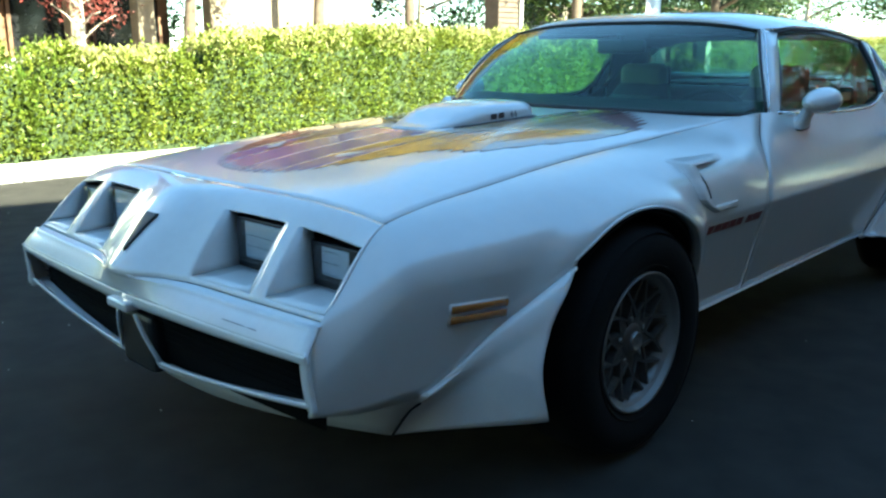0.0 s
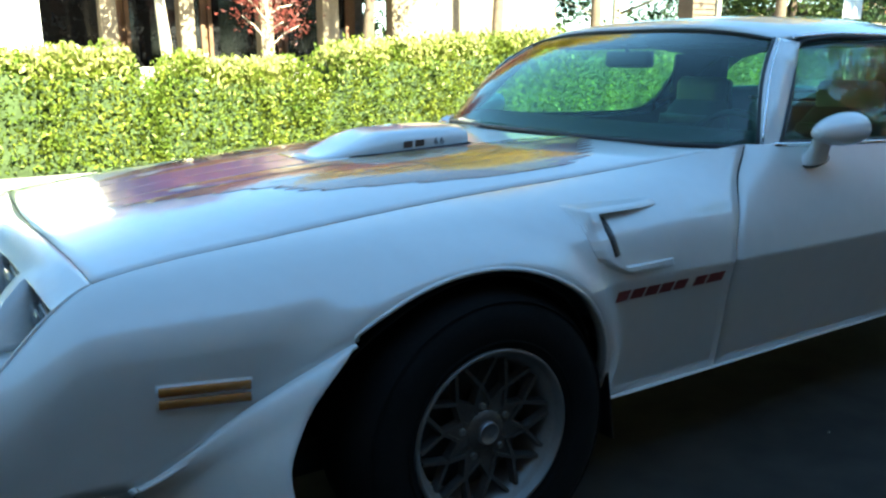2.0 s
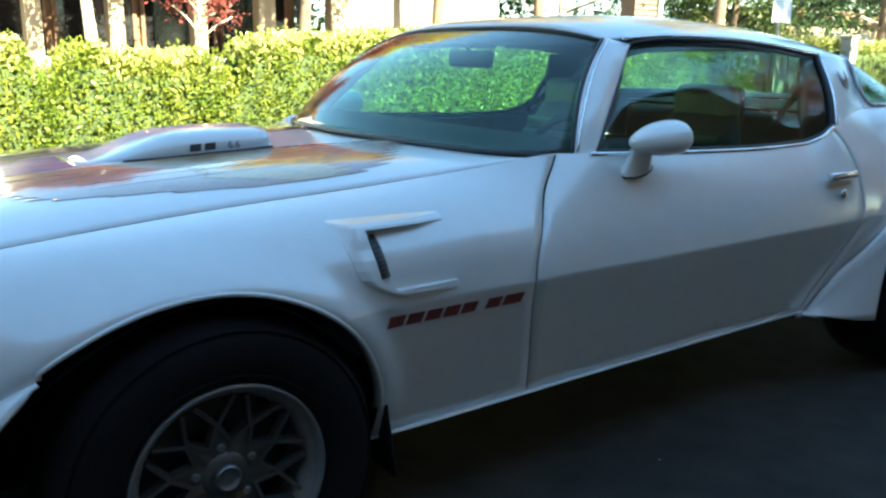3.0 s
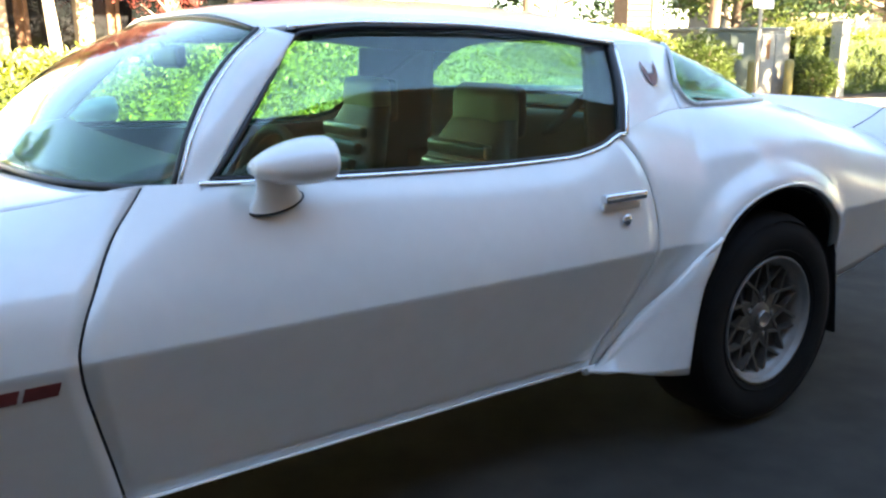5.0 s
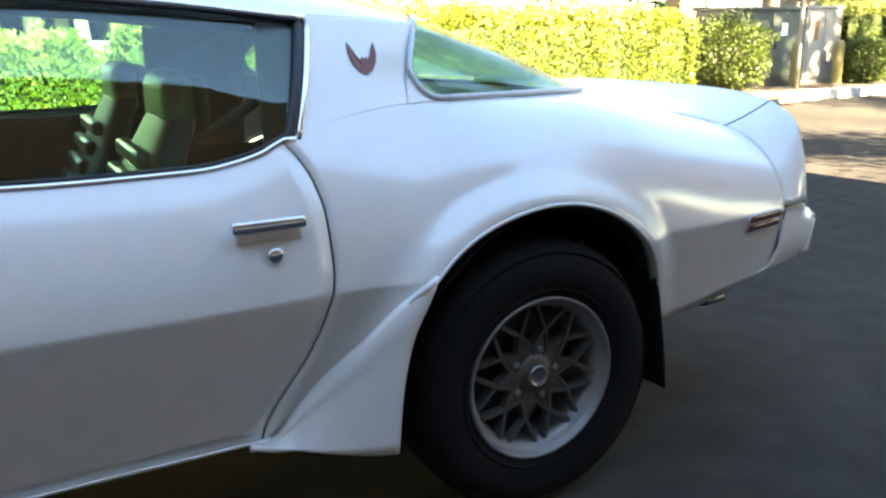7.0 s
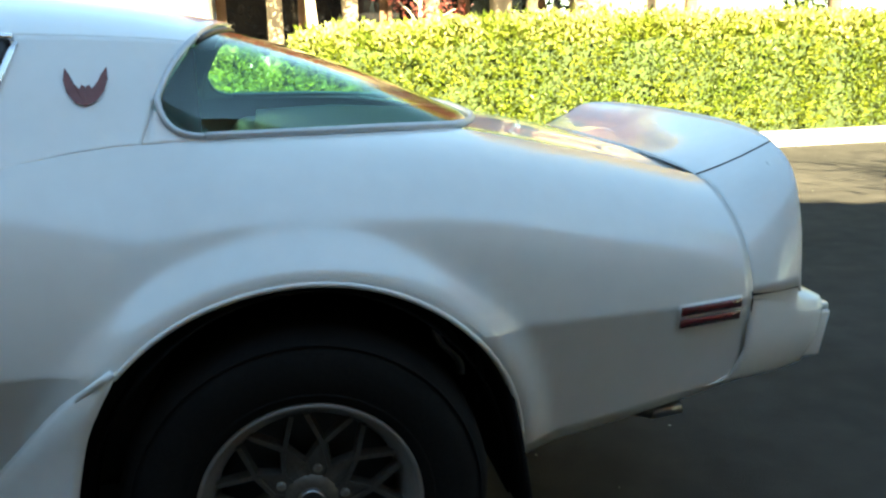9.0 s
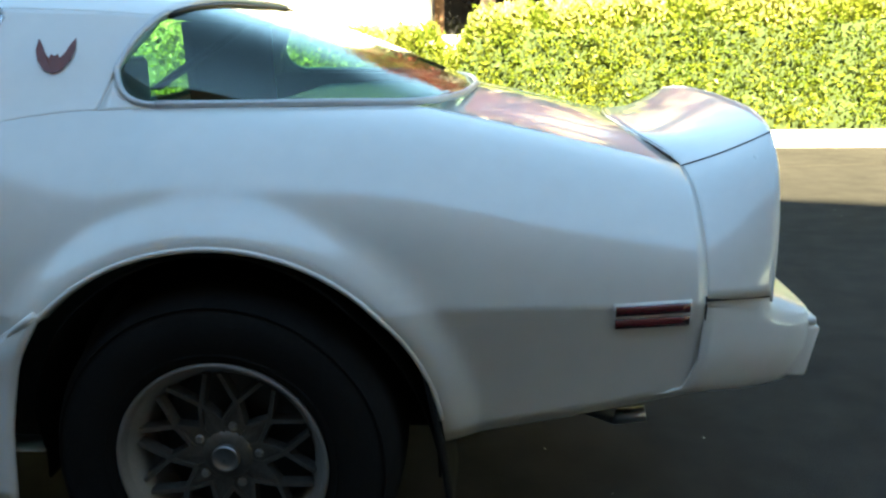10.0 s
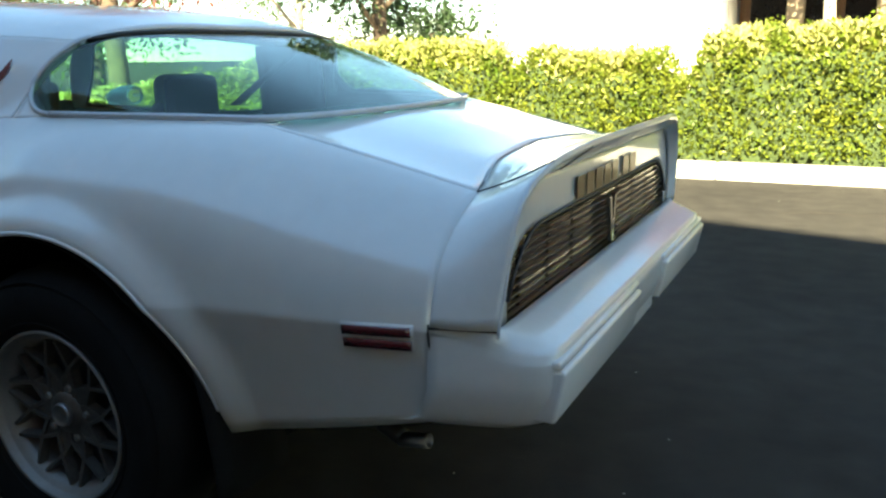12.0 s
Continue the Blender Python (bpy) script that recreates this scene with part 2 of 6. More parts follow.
def sheet(fn, us, vs, flip=False, bm=None, skip=None):
    """A grid surface fn(u, v) -> (x, y, z)."""
    bm = bm or bmesh.new()
    rows = [[bm.verts.new(fn(u, v)) for u in us] for v in vs]
    for j in range(len(vs) - 1):
        for i in range(len(us) - 1):
            if skip and skip(0.5 * (us[i] + us[i + 1]), 0.5 * (vs[j] + vs[j + 1])):
                continue
            q = [rows[j][i], rows[j][i + 1], rows[j + 1][i + 1], rows[j + 1][i]]
            if len({tuple(round(c, 6) for c in v.co) for v in q}) < 3:
                continue
            bm.faces.new(q[::-1] if flip else q)
    return bm


def lin(a, b, n):
    return [a + (b - a) * i / n for i in range(n + 1)]


def block(x0, x1, y0, y1, z0, z1, bevel=0.0, seg=2, bm=None):
    bm = bm or bmesh.new()
    m = Matrix.LocRotScale(((x0 + x1) / 2, (y0 + y1) / 2, (z0 + z1) / 2), None, (abs(x1 - x0), abs(y1 - y0), abs(z1 - z0)))
    got = bmesh.ops.create_cube(bm, size=1, matrix=m)
    if bevel:
        es = list({e for v in got["verts"] for e in v.link_edges})
        bmesh.ops.bevel(bm, geom=es, offset=bevel, segments=seg, affect="EDGES", profile=0.5)
    return bm


def tube(pts, r, n=8, bm=None, cap=True, taper=None):
    """A tube along points; r is a radius, taper an optional radius for each point."""
    bm = bm or bmesh.new()
    pts = [Vector(p) for p in pts]
    rings, up = [], None
    for i, p in enumerate(pts):
        t = (pts[min(i + 1, len(pts) - 1)] - pts[max(i - 1, 0)]).normalized()
        if up is None:
            up = t.orthogonal()
        up = (up - t * up.dot(t)).normalized()
        side = t.cross(up)
        rr = taper[i] if taper else r
        rings.append([bm.verts.new(p + (up * math.cos(a) + side * math.sin(a)) * rr) for a in (2 * math.pi * k / n for k in range(n))])
    for a, b in zip(rings, rings[1:]):
        for k in range(n):
            bm.faces.new((a[k], a[(k + 1) % n], b[(k + 1) % n], b[k]))
    if cap:
        bm.faces.new(rings[0][::-1])
        bm.faces.new(rings[-1])
    return bm


def lathe(profile, n=48, bm=None):
    """Turns (radius, y) points about the y axis."""
    bm = bm or bmesh.new()
    rings = [[bm.verts.new((r * math.cos(2 * math.pi * k / n), y, r * math.sin(2 * math.pi * k / n))) for k in range(n)] for r, y in profile]
    for a, b in zip(rings, rings[1:]):
        for k in range(n):
            bm.faces.new((a[k], b[k], b[(k + 1) % n], a[(k + 1) % n]))
    return bm


def prism(outline, depth, at, ex, ey, bm=None):
    """A flat outline (list of 2D points) raised along the normal of the plane ex, ey at the place given."""
    bm = bm or bmesh.new()
    ex, ey, at = Vector(ex), Vector(ey), Vector(at)
    n = ex.cross(ey).normalized() * depth
    lo = [bm.verts.new(at + ex * a + ey * b) for a, b in outline]
    hi = [bm.verts.new(at + ex * a + ey * b + n) for a, b in outline]
    bm.faces.new(hi)
    bm.faces.new(lo[::-1])
    for i in range(len(lo)):
        j = (i + 1) % len(lo)
        bm.faces.new((lo[i], lo[j], hi[j], hi[i]))
    return bm


# ---- ground and kerbs ----
HEDGE_Y = 5.9
gm = bmesh.new()
bmesh.ops.create_grid(gm, x_segments=40, y_segments=40, size=400)
tagged(part("ground", gm, ASPHALT, smooth=False), "dark worn asphalt of a driveway", "ground", kind="structure")


def kerb_run(name, pts, wide=0.16, high=0.15):
    """A kerb along points, with a rounded nose, laid in lengths with open joints."""
    run = tagged(new(name), "pale worn concrete kerb beside the driveway", "kerb", kind="structure")
    for a, b in zip(pts, pts[1:]):
        a, b = Vector((*a, 0)), Vector((*b, 0))
        count = max(1, round((b - a).length / 2.4))
        d = (b - a) / count
        for k in range(count):
            bm = block(0.004, d.length - 0.004, 0, wide, -0.1, high, 0.02, 2)
            ang = math.atan2(d.y, d.x)
            bm.transform(Matrix.Translation(a + d * k) @ Matrix.Rotation(ang, 4, "Z"))
            part("kerb_stone", bm, CONCRETE, run, smooth=False)
    return run


kerb_run("kerb_1", [(-14.0, HEDGE_Y - 0.20), (10.6, HEDGE_Y - 0.20), (11.8, HEDGE_Y + 0.35), (13.0, 6.35), (14.6, 6.35), (16.0, 5.95), (30.0, 4.2)])
soil = bmesh.new()
sheet(lambda u, v: (u, v, 0.115 + 0.03 * noise.noise(Vector((u * 1.5, v * 1.5, 0)))), lin(-14, 12.2, 60), lin(HEDGE_Y - 0.06, 9.5, 10), bm=soil)
sheet(lambda u, v: (u, v * 3.4 + (6.5 if u < 14.6 else 6.5 - (u - 14.6) * 0.14), 0.11 + 0.03 * noise.noise(Vector((u * 1.5, v * 5, 0)))), lin(12.2, 30, 40), lin(0, 1, 10), bm=soil)
tagged(part("planting_bed", soil, SOIL), "strip of brown mulch under the hedge", "planting bed", kind="structure")
lawn = sheet(lambda u, v: (u, v, 0.1), lin(-30, 34, 8), lin(9.5, 17.6, 4))
tagged(part("pavement", lawn, CONCRETE), "sunlit pale concrete walk in front of the building", "pavement", kind="structure")


# small litter and hairline cracks on the asphalt
litter_rng = random.Random(21)
grit = ([], [])
for _ in range(110):
    p = Vector((litter_rng.uniform(-1.5, 8.5), litter_rng.uniform(-2.2, 5.4), 0.001))
    r, a0 = litter_rng.uniform(0.0025, 0.006), litter_rng.uniform(0, 6)
    i0 = len(grit[0])
    grit[0].extend([p + Vector((r * math.cos(a0 + k * 2.09) * (1 + 0.4 * (k == 1)), r * math.sin(a0 + k * 2.09), 0.0)) for k in range(3)] + [p + Vector((0, 0, r * 0.8))])
    grit[1].extend([(i0, i0 + 1, i0 + 3), (i0 + 1, i0 + 2, i0 + 3), (i0 + 2, i0, i0 + 3)])
grit_ob = new("grit", bpy.data.meshes.new("grit"))
grit_ob.data.from_pydata([tuple(v) for v in grit[0]], [], grit[1])
grit_ob.data.materials.append(CONCRETE)
tagged(grit_ob, "pale grit and crumbs scattered on the asphalt", "grit", kind="stuff")
for k, (xa, ya, xb, yb) in enumerate(((5.2, 3.1, 9.5, 2.2), (6.4, 0.4, 8.8, 3.0), (3.9, 4.2, 7.5, 5.0))):
    pts = []
    for t in lin(0, 1, 40):
        w = 0.09 * noise.noise(Vector((t * 9, k * 7, 1))) + 0.03 * noise.noise(Vector((t * 30, k, 4)))
        pts.append((xa + (xb - xa) * t + w * 0.4, ya + (yb - ya) * t + w))
    cr = bmesh.new()
    rows = []
    for j, (x, y) in enumerate(pts):
        wd = 0.004 + 0.003 * noise.noise(Vector((j * 0.6, k, 8)))
        rows.append((cr.verts.new((x, y - wd, 0.004)), cr.verts.new((x, y + wd, 0.004))))
    for q, w in zip(rows, rows[1:]):
        cr.faces.new((q[0], w[0], w[1], q[1]))
    tagged(part("crack", cr, SOIL), "dark hairline crack in the asphalt", "crack", kind="structure")


# ---- foliage ----
def leaves(bm_data, centre_fn, count, size, rng, droop=0.3, wide=0.45):
    """Adds folded rhombic leaves; centre_fn gives a place and an outward direction."""
    verts, faces = bm_data
    for _ in range(count):
        p, out = centre_fn(rng)
        d = Vector((rng.gauss(0, 0.7), rng.gauss(0, 0.7), rng.gauss(0.15, 0.6))) + out * 0.7
        d.normalize()
        s = d.cross(Vector((rng.gauss(0, 1), rng.gauss(0, 1), rng.gauss(0, 1)))).normalized()
        n = d.cross(s)
        L = size * rng.uniform(0.65, 1.35)
        w = L * wide * rng.uniform(0.8, 1.2)
        i = len(verts)
        verts += [p, p + d * L * 0.5 + s * w * 0.5 + n * w * 0.18, p + d * L - n * L * droop * 0.3, p + d * L * 0.5 - s * w * 0.5 + n * w * 0.18]
        faces += [(i, i + 1, i + 2), (i, i + 2, i + 3)]


def leaf_mesh(name, data, material):
    me = bpy.data.meshes.new(name)
    me.from_pydata([tuple(v) for v in data[0]], [], data[1])
    me.materials.append(material)
    return me


hedge_line = pchip((-9, 0.58), (-5.5, 0.62), (-4, 0.74), (-2, 1.02), (-0.7, 1.20), (0.75, 1.19), (1.05, 0.86), (1.38, 1.20), (1.65, 1.08), (2.55, 1.08), (2.80, 0.84), (3.05, 1.23), (5.4, 1.32), (7.5, 1.34), (10.1, 1.27))


def hedge_top(x):
    """Height of the clipped hedge: two dips, lower towards the car's nose."""
    return hedge_line(x) + 0.045 * noise.noise(Vector((x * 2.7, 3.3, 0))) + 0.03 * noise.noise(Vector((x * 7.0, 1.7, 4)))


def hedge(name, x0, x1, y_front, depth, top, count, label, slant=0.0, seed=3):
    """A hedge: a core sheet coloured dark for inner shade, and leaves over its face, top and ends."""
    rng = random.Random(seed)
    ob = thing(name, label, "hedge")
    yf = lambda x: y_front + slant * (x - x0)

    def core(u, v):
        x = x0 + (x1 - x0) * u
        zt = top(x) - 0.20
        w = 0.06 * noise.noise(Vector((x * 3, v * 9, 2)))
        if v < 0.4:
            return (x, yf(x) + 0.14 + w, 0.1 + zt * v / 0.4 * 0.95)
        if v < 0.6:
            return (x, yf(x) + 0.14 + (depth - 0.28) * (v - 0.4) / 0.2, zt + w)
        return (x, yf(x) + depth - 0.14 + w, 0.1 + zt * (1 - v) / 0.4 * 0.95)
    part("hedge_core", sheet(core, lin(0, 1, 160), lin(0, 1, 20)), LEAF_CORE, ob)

    def face(r):
        x = r.uniform(x0, x1)
        t = top(x) + r.gauss(0, 0.035)
        a = r.random()
        lump = 0.14 * noise.noise(Vector((x * 2.2, a * 3, seed))) + 0.10 * noise.noise(Vector((x * 5.5, a * 7, seed)))
        if a < 0.62:
            z = 0.17 + (t - 0.17) * r.random()
            return Vector((x, yf(x) + 0.10 - lump + r.uniform(-0.05, 0.12) + 0.10 * max(0, z - t + 0.25) / 0.25, z)), Vector((0, -1, 0.2))
        if a < 0.94:
            return Vector((x, yf(x) + 0.1 + (depth - 0.15) * r.random(), t - r.uniform(0, 0.16) + lump)), Vector((0, -0.2, 1))
        end = r.choice((x0, x1))
        return Vector((end + r.uniform(-0.08, 0.08), yf(x) + depth * r.random(), 0.17 + (top(end) - 0.2) * r.random())), Vector((-1 if end == x0 else 1, 0, 0))
    data = ([], [])
    leaves(data, face, count, 0.052, rng, wide=0.5)
    lf = new("hedge_leaves", leaf_mesh("hedge_leaves", data, LEAF))
    lf.parent = ob
    tagged(lf, kind="stuff")
    # Pale leaves along the top carry the sunlit look in their colour.
    lit_leaves = ([], [])

    def top_leaf(r):
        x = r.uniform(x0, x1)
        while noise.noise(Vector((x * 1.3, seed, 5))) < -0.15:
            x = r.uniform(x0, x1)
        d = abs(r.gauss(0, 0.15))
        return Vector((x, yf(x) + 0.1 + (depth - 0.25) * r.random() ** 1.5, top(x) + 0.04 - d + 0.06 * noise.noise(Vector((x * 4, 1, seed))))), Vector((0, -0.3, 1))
    leaves(lit_leaves, top_leaf, count // 4, 0.062, rng, wide=0.5)
    lf = new("sunlit_top_leaves", leaf_mesh("sunlit_top_leaves", lit_leaves, LEAF_SUNLIT))
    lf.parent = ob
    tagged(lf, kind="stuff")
    return ob


hedge("hedge", -9.0, 10.05, HEDGE_Y + 0.02, 1.1, hedge_top, 105000, "sunlit clipped green hedge behind the concrete kerb")
hedge("hedge", 15.35, 29.0, 7.45, 1.0, lambda x: 1.42 + 0.05 * math.sin(x * 2.1), 26000, "sunlit clipped yellow-green hedge beside the white posts", slant=-0.06, seed=8)


def shrub(name, at, radius, high, count, material, label, seed):
    rng = random.Random(seed)
    ob = thing(name, label, "shrub", at)
    for k in range(7):
        a = 2 * math.pi * k / 7
        tip = Vector((radius * 0.6 * math.cos(a), radius * 0.6 * math.sin(a), high * rng.uniform(0.6, 0.85)))
        part("stem", tube([(0, 0, 0.05), tip * 0.5 + Vector((0, 0, 0.1)), tip], 0.02, 6, taper=[0.022, 0.014, 0.006]), BARK_DARK, ob)

    def ball(r):
        d = Vector((r.gauss(0, 1), r.gauss(0, 1), r.gauss(0, 1))).normalized()
        k = r.uniform(0.62, 1.0) * (1 + 0.25 * noise.noise(d * 2.3 + Vector((seed, 0, 0))))
        return Vector((d.x * radius * k, d.y * radius * k, high * 0.52 + d.z * high * 0.5 * k)), d
    data = ([], [])
    leaves(data, ball, count, 0.07, rng)
    lf = new("foliage", leaf_mesh("foliage", data, material))
    lf.parent = ob
    return ob


shrub("shrub", (11.75, 6.95, 0.11), 0.62, 1.12, 7000, LEAF_TREE, "rounded dark green shrub beside the utility cabinet", 5)
shrub("shrub", (15.45, 7.2, 0.11), 0.42, 0.75, 3000, LEAF_TREE, "low leafy shrub beside the yellow bollard", 6)


def tree(name, at, high, spread, count, material, bark, label, seed, trunk=0.12, crown_from=0.35, leaf=0.11, lean=(0, 0)):
    """A tapered, bent trunk with limbs, and a ragged crown of leaf clumps with gaps."""
    rng = random.Random(seed)
    ob = thing(name, label, "tree", at)
    bend = [Vector((lean[0] * t * t * high + 0.05 * high * math.sin(3 * t + seed) * t * (1 - t), lean[1] * t * t * high + 0.04 * high * math.cos(4 * t + seed) * t * (1 - t), high * 0.8 * t)) for t in lin(0, 1, 7)]
    part("trunk", tube(bend, trunk, 10, taper=[trunk * (1.25 - 0.95 * t) for t in lin(0, 1, 7)]), bark, ob)
    tips = []
    for k in range(11):
        t = crown_from + (0.97 - crown_from) * k / 10
        base = bend[0].lerp(bend[-1], t)
        base = bend[min(6, int(t * 7))].lerp(bend[min(7, int(t * 7) + 1)], t * 7 - int(t * 7))
        a = k * 2.4 + rng.uniform(-0.4, 0.4)
        reach = spread * (1.05 - 0.65 * t) * rng.uniform(0.75, 1.15)
        tip = base + Vector((math.cos(a) * reach, math.sin(a) * reach, high * rng.uniform(0.06, 0.2)))
        mid = base.lerp(tip, 0.5) + Vector((0, 0, high * 0.02))
        part("limb", tube([base, mid, tip], 0.03, 6, taper=[trunk * 0.45 * (1.2 - t), trunk * 0.25, 0.012]), bark, ob)
        tips += [tip, mid.lerp(tip, 0.4), base.lerp(tip, 0.75) + Vector((rng.uniform(-0.3, 0.3), rng.uniform(-0.3, 0.3), 0.2))]
    tips.append(bend[-1] + Vector((0, 0, high * 0.1)))

    def clump(r):
        c = r.choice(tips)
        d = Vector((r.gauss(0, 1), r.gauss(0, 1), r.gauss(0, 0.75)))
        return c + d * spread * 0.17, d.normalized()
    data = ([], [])
    leaves(data, clump, count, leaf, rng)
    lf = new("crown", leaf_mesh("crown", data, material))
    lf.parent = ob
    return ob


# trees by the building, and beyond the driveway
tree("plum_tree", (3.82, 16.0, 0.1), 6.4, 2.3, 8000, LEAF_RED, BARK, "tall red-leaved tree with a curved pale trunk by the porch", 11, trunk=0.12, crown_from=0.50, leaf=0.15, lean=(-0.10, 0))
tree("plum_tree", (6.0, 16.2, 0.1), 3.4, 1.0, 900, LEAF_RED, BARK, "small red-leaved tree in front of a column", 12, trunk=0.07, crown_from=0.45)
tree("plum_tree", (8.35, 16.0, 0.1), 6.4, 2.3, 8000, LEAF_RED, BARK_DARK, "tall red-leaved tree with patchy bark before the porch", 13, trunk=0.14, crown_from=0.50, leaf=0.15, lean=(0.05, 0))
tree("tree", (12.2, 16.2, 0.1), 10.5, 3.2, 16000, LEAF_GOLD, BARK_DARK, "tall golden-leaved tree casting shade on the tan wall", 14, trunk=0.13, crown_from=0.64, leaf=0.16, lean=(0.03, 0))
for k, (x, y, h) in enumerate(((14.5, 28.5, 13.0), (21.5, 29.0, 14.5))):
    tree("tree", (x, y, 0.1), h, 4.6, 15000, LEAF_GOLD, BARK_DARK, "tall golden-leaved tree behind the porch building", 91 + k, trunk=0.22, crown_from=0.35, leaf=0.30)
tree("tree", (17.0, 17.5, 0.1), 12.0, 3.6, 16000, LEAF_GOLD, BARK_DARK, "tall golden-leaved tree beside the tan wall", 18, trunk=0.16, crown_from=0.55, leaf=0.18)
tree("tree", (21.5, 14.5, 0.1), 11.0, 3.2, 14000, LEAF_GOLD, BARK_DARK, "tall golden-leaved tree beyond the utility cabinets", 19, trunk=0.16, crown_from=0.55, leaf=0.18)
tree("conifer_tree", (-4.6, 13.5, 0.1), 6.4, 2.0, 9000, LEAF_DARK, BARK_DARK, "dark drooping conifer behind the hedge", 15, trunk=0.16, crown_from=0.12, leaf=0.16)
tree("tree", (-8.0, 15.5, 0.1), 6.5, 2.6, 6000, LEAF_TREE, BARK, "sunlit leafy tree behind the hedge", 16, trunk=0.14, crown_from=0.15)
for k, (x, y, h, s) in enumerate([(24, 24, 9, 3.6), (31, 21, 8, 3.4), (38, 27, 10, 4), (29, 13.5, 8.5, 3.2), (37, 17, 9, 3.6), (46, 20, 10, 4.2), (44, 9, 9, 3.6), (53, 12, 10, 4.2), (60, 22, 11, 5), (40, 2, 9, 3.8), (56, 2, 10, 4.4), (22, 30, 9, 3.8), (15, 33, 9, 3.6)]):
    tagged(tree("tree", (x, y, 0), h, s, 6500, LEAF_TREE if k % 3 else LEAF_DARK, BARK_DARK if k % 2 else BARK, "tall leafy tree beyond the driveway", 30 + k, trunk=0.2, crown_from=0.22, leaf=0.26), group="trees beyond the driveway")
tree("plum_tree", (9.6, -3.3, 0), 5.2, 2.3, 11000, LEAF_RED, BARK_DARK, "purple-leaved plum tree beside the driveway", 51, trunk=0.14, crown_from=0.16, leaf=0.10)
tree("plum_tree", (-6.5, 8.2, 0.1), 6.5, 2.4, 8000, LEAF_RED, BARK_DARK, "purple-leaved plum tree behind the hedge", 52, trunk=0.15, crown_from=0.3, leaf=0.10)


# Trees added to cut low sky light; the first also shades the cabinets.
for k, (x, y, h, s) in enumerate([(15.4, -4.6, 11.5, 3.2), (19, -2.5, 7.5, 3), (22, -10, 9, 3.6), (26, -4, 9, 3.6), (14, -16, 9, 3.5), (20, -19, 10, 4), (31, -12, 10, 4), (-17, 3, 8, 3.2), (-19, 9, 9, 3.6), (-15, 13, 8, 3.4), (-24, 15, 10, 4), (-22, 22, 10, 4)]):
    tagged(tree("tree", (x, y, 0), h, s, 6000, LEAF_TREE, BARK_DARK, "leafy tree added round the car park to block low sky", 70 + k, trunk=0.18, crown_from=0.14, leaf=0.24), group="trees round the car park")


# ---- building with the porch, beyond the hedge ----
porch = thing("porch_building", "tan stucco building with a dark columned porch", "building", (0, 17.8, 0))
part("wall", block(10.1, 15.6, 0, 0.4, 0, 5.2, 0.02), STUCCO, porch, smooth=False)
part("wall", block(1.6, 10.1, 2.2, 2.6, 0, 5.2), BROWN_WALL, porch, "dark rear wall of the porch", smooth=False)
part("roof", block(1.0, 15.9, -0.5, 9, 5.2, 5.6, 0.05), WOOD, porch, smooth=False)
part("parapet", block(1.6, 10.1, 0.05, 0.25, 0, 0.95, 0.02), CONCRETE, porch, "low grey wall between the columns", smooth=False)
part("ceiling_beam", block(1.5, 10.1, -0.05, 0.35, 3.4, 5.2, 0.02), STUCCO, porch, smooth=False)
for x0, x1 in ((2.82, 3.16), (4.52, 4.86), (6.44, 6.76), (8.06, 8.5)):
    part("column", block(x0, x1, -0.12, 0.3, 0, 3.4, 0.03), STUCCO, porch, "tan stucco column", smooth=False)
for k in range(4):
    x = 1.75 + 2.05 * k
    w = part("window", block(x + 0.1, x + 1.85, 2.14, 2.2, 0.5, 3.0), DARK_GLASS, porch, "dark glazing under the porch", smooth=False)
    for xa, xb, za, zb in ((x, x + 0.1, 0.4, 3.1), (x + 1.85, x + 1.95, 0.4, 3.1), (x + 0.1, x + 1.85, 3.0, 3.1), (x + 0.1, x + 1.85, 0.4, 0.5)):
        part("window_frame", block(xa, xb, 2.08, 2.2, za, zb, 0.01), WOOD, w, smooth=False)
annex = thing("white_building", "sunlit white stucco wing beside the porch", "building", (0, 17.2, 0))
part("wall", block(-3.2, 1.55, 0, 9, 0, 5.6, 0.02), STUCCO_WHITE, annex, smooth=False)
part("roof", block(-3.5, 1.75, -0.3, 9.3, 5.6, 5.9, 0.04), WOOD, annex, smooth=False)
part("plinth", block(-3.22, 1.56, -0.03, 0, 0, 0.35, 0.01), CONCRETE, annex, smooth=False)
shed = thing("timber_kiosk", "brown slatted timber kiosk beyond the hedge", "kiosk", (20.2, 16.5, 0))
part("post", block(0.80, 0.98, -0.1, 0.1, 0, 3.6, 0.02), WHITE_METAL, shed, "white corner post", smooth=False)
part("body", block(-0.2, 0.73, 0, 0.6, 0, 3.5), KIOSK_WOOD, shed, smooth=False)
for k in range(20):
    part("slat", block(-0.25, 0.76, -0.04, 0, 0.1 + 0.17 * k, 0.24 + 0.17 * k, 0.008), KIOSK_WOOD, shed, smooth=False)
far_house = thing("far_building", "low pink and brown building across the road", "building", (60, 30, 0))
part("wall", block(-12, 14, 0, 8, 0, 3.4), STUCCO, far_house, smooth=False)
part("roof", block(-12.6, 14.6, -0.8, 8.6, 3.4, 4.0, 0.1), WOOD, far_house, "brown flat roof", smooth=False)
for k in range(7):
    part("window", block(-10.5 + 3.4 * k, -8.5 + 3.4 * k, -0.06, 0, 1.0, 2.6), DARK_GLASS, far_house, smooth=False)

# Unseen block added to cut low sky light on the lower flanks.
side_block = thing("sky_blocking_building", "unseen brown building added to block low sky light", "building", (-13, -6, 0))
part("wall", block(-8, 0, -6, 6, 0, 4.4), BROWN_WALL, side_block, smooth=False)
part("roof", block(-8.3, 0.3, -6.3, 6.3, 4.4, 4.7, 0.05), WOOD, side_block, smooth=False)
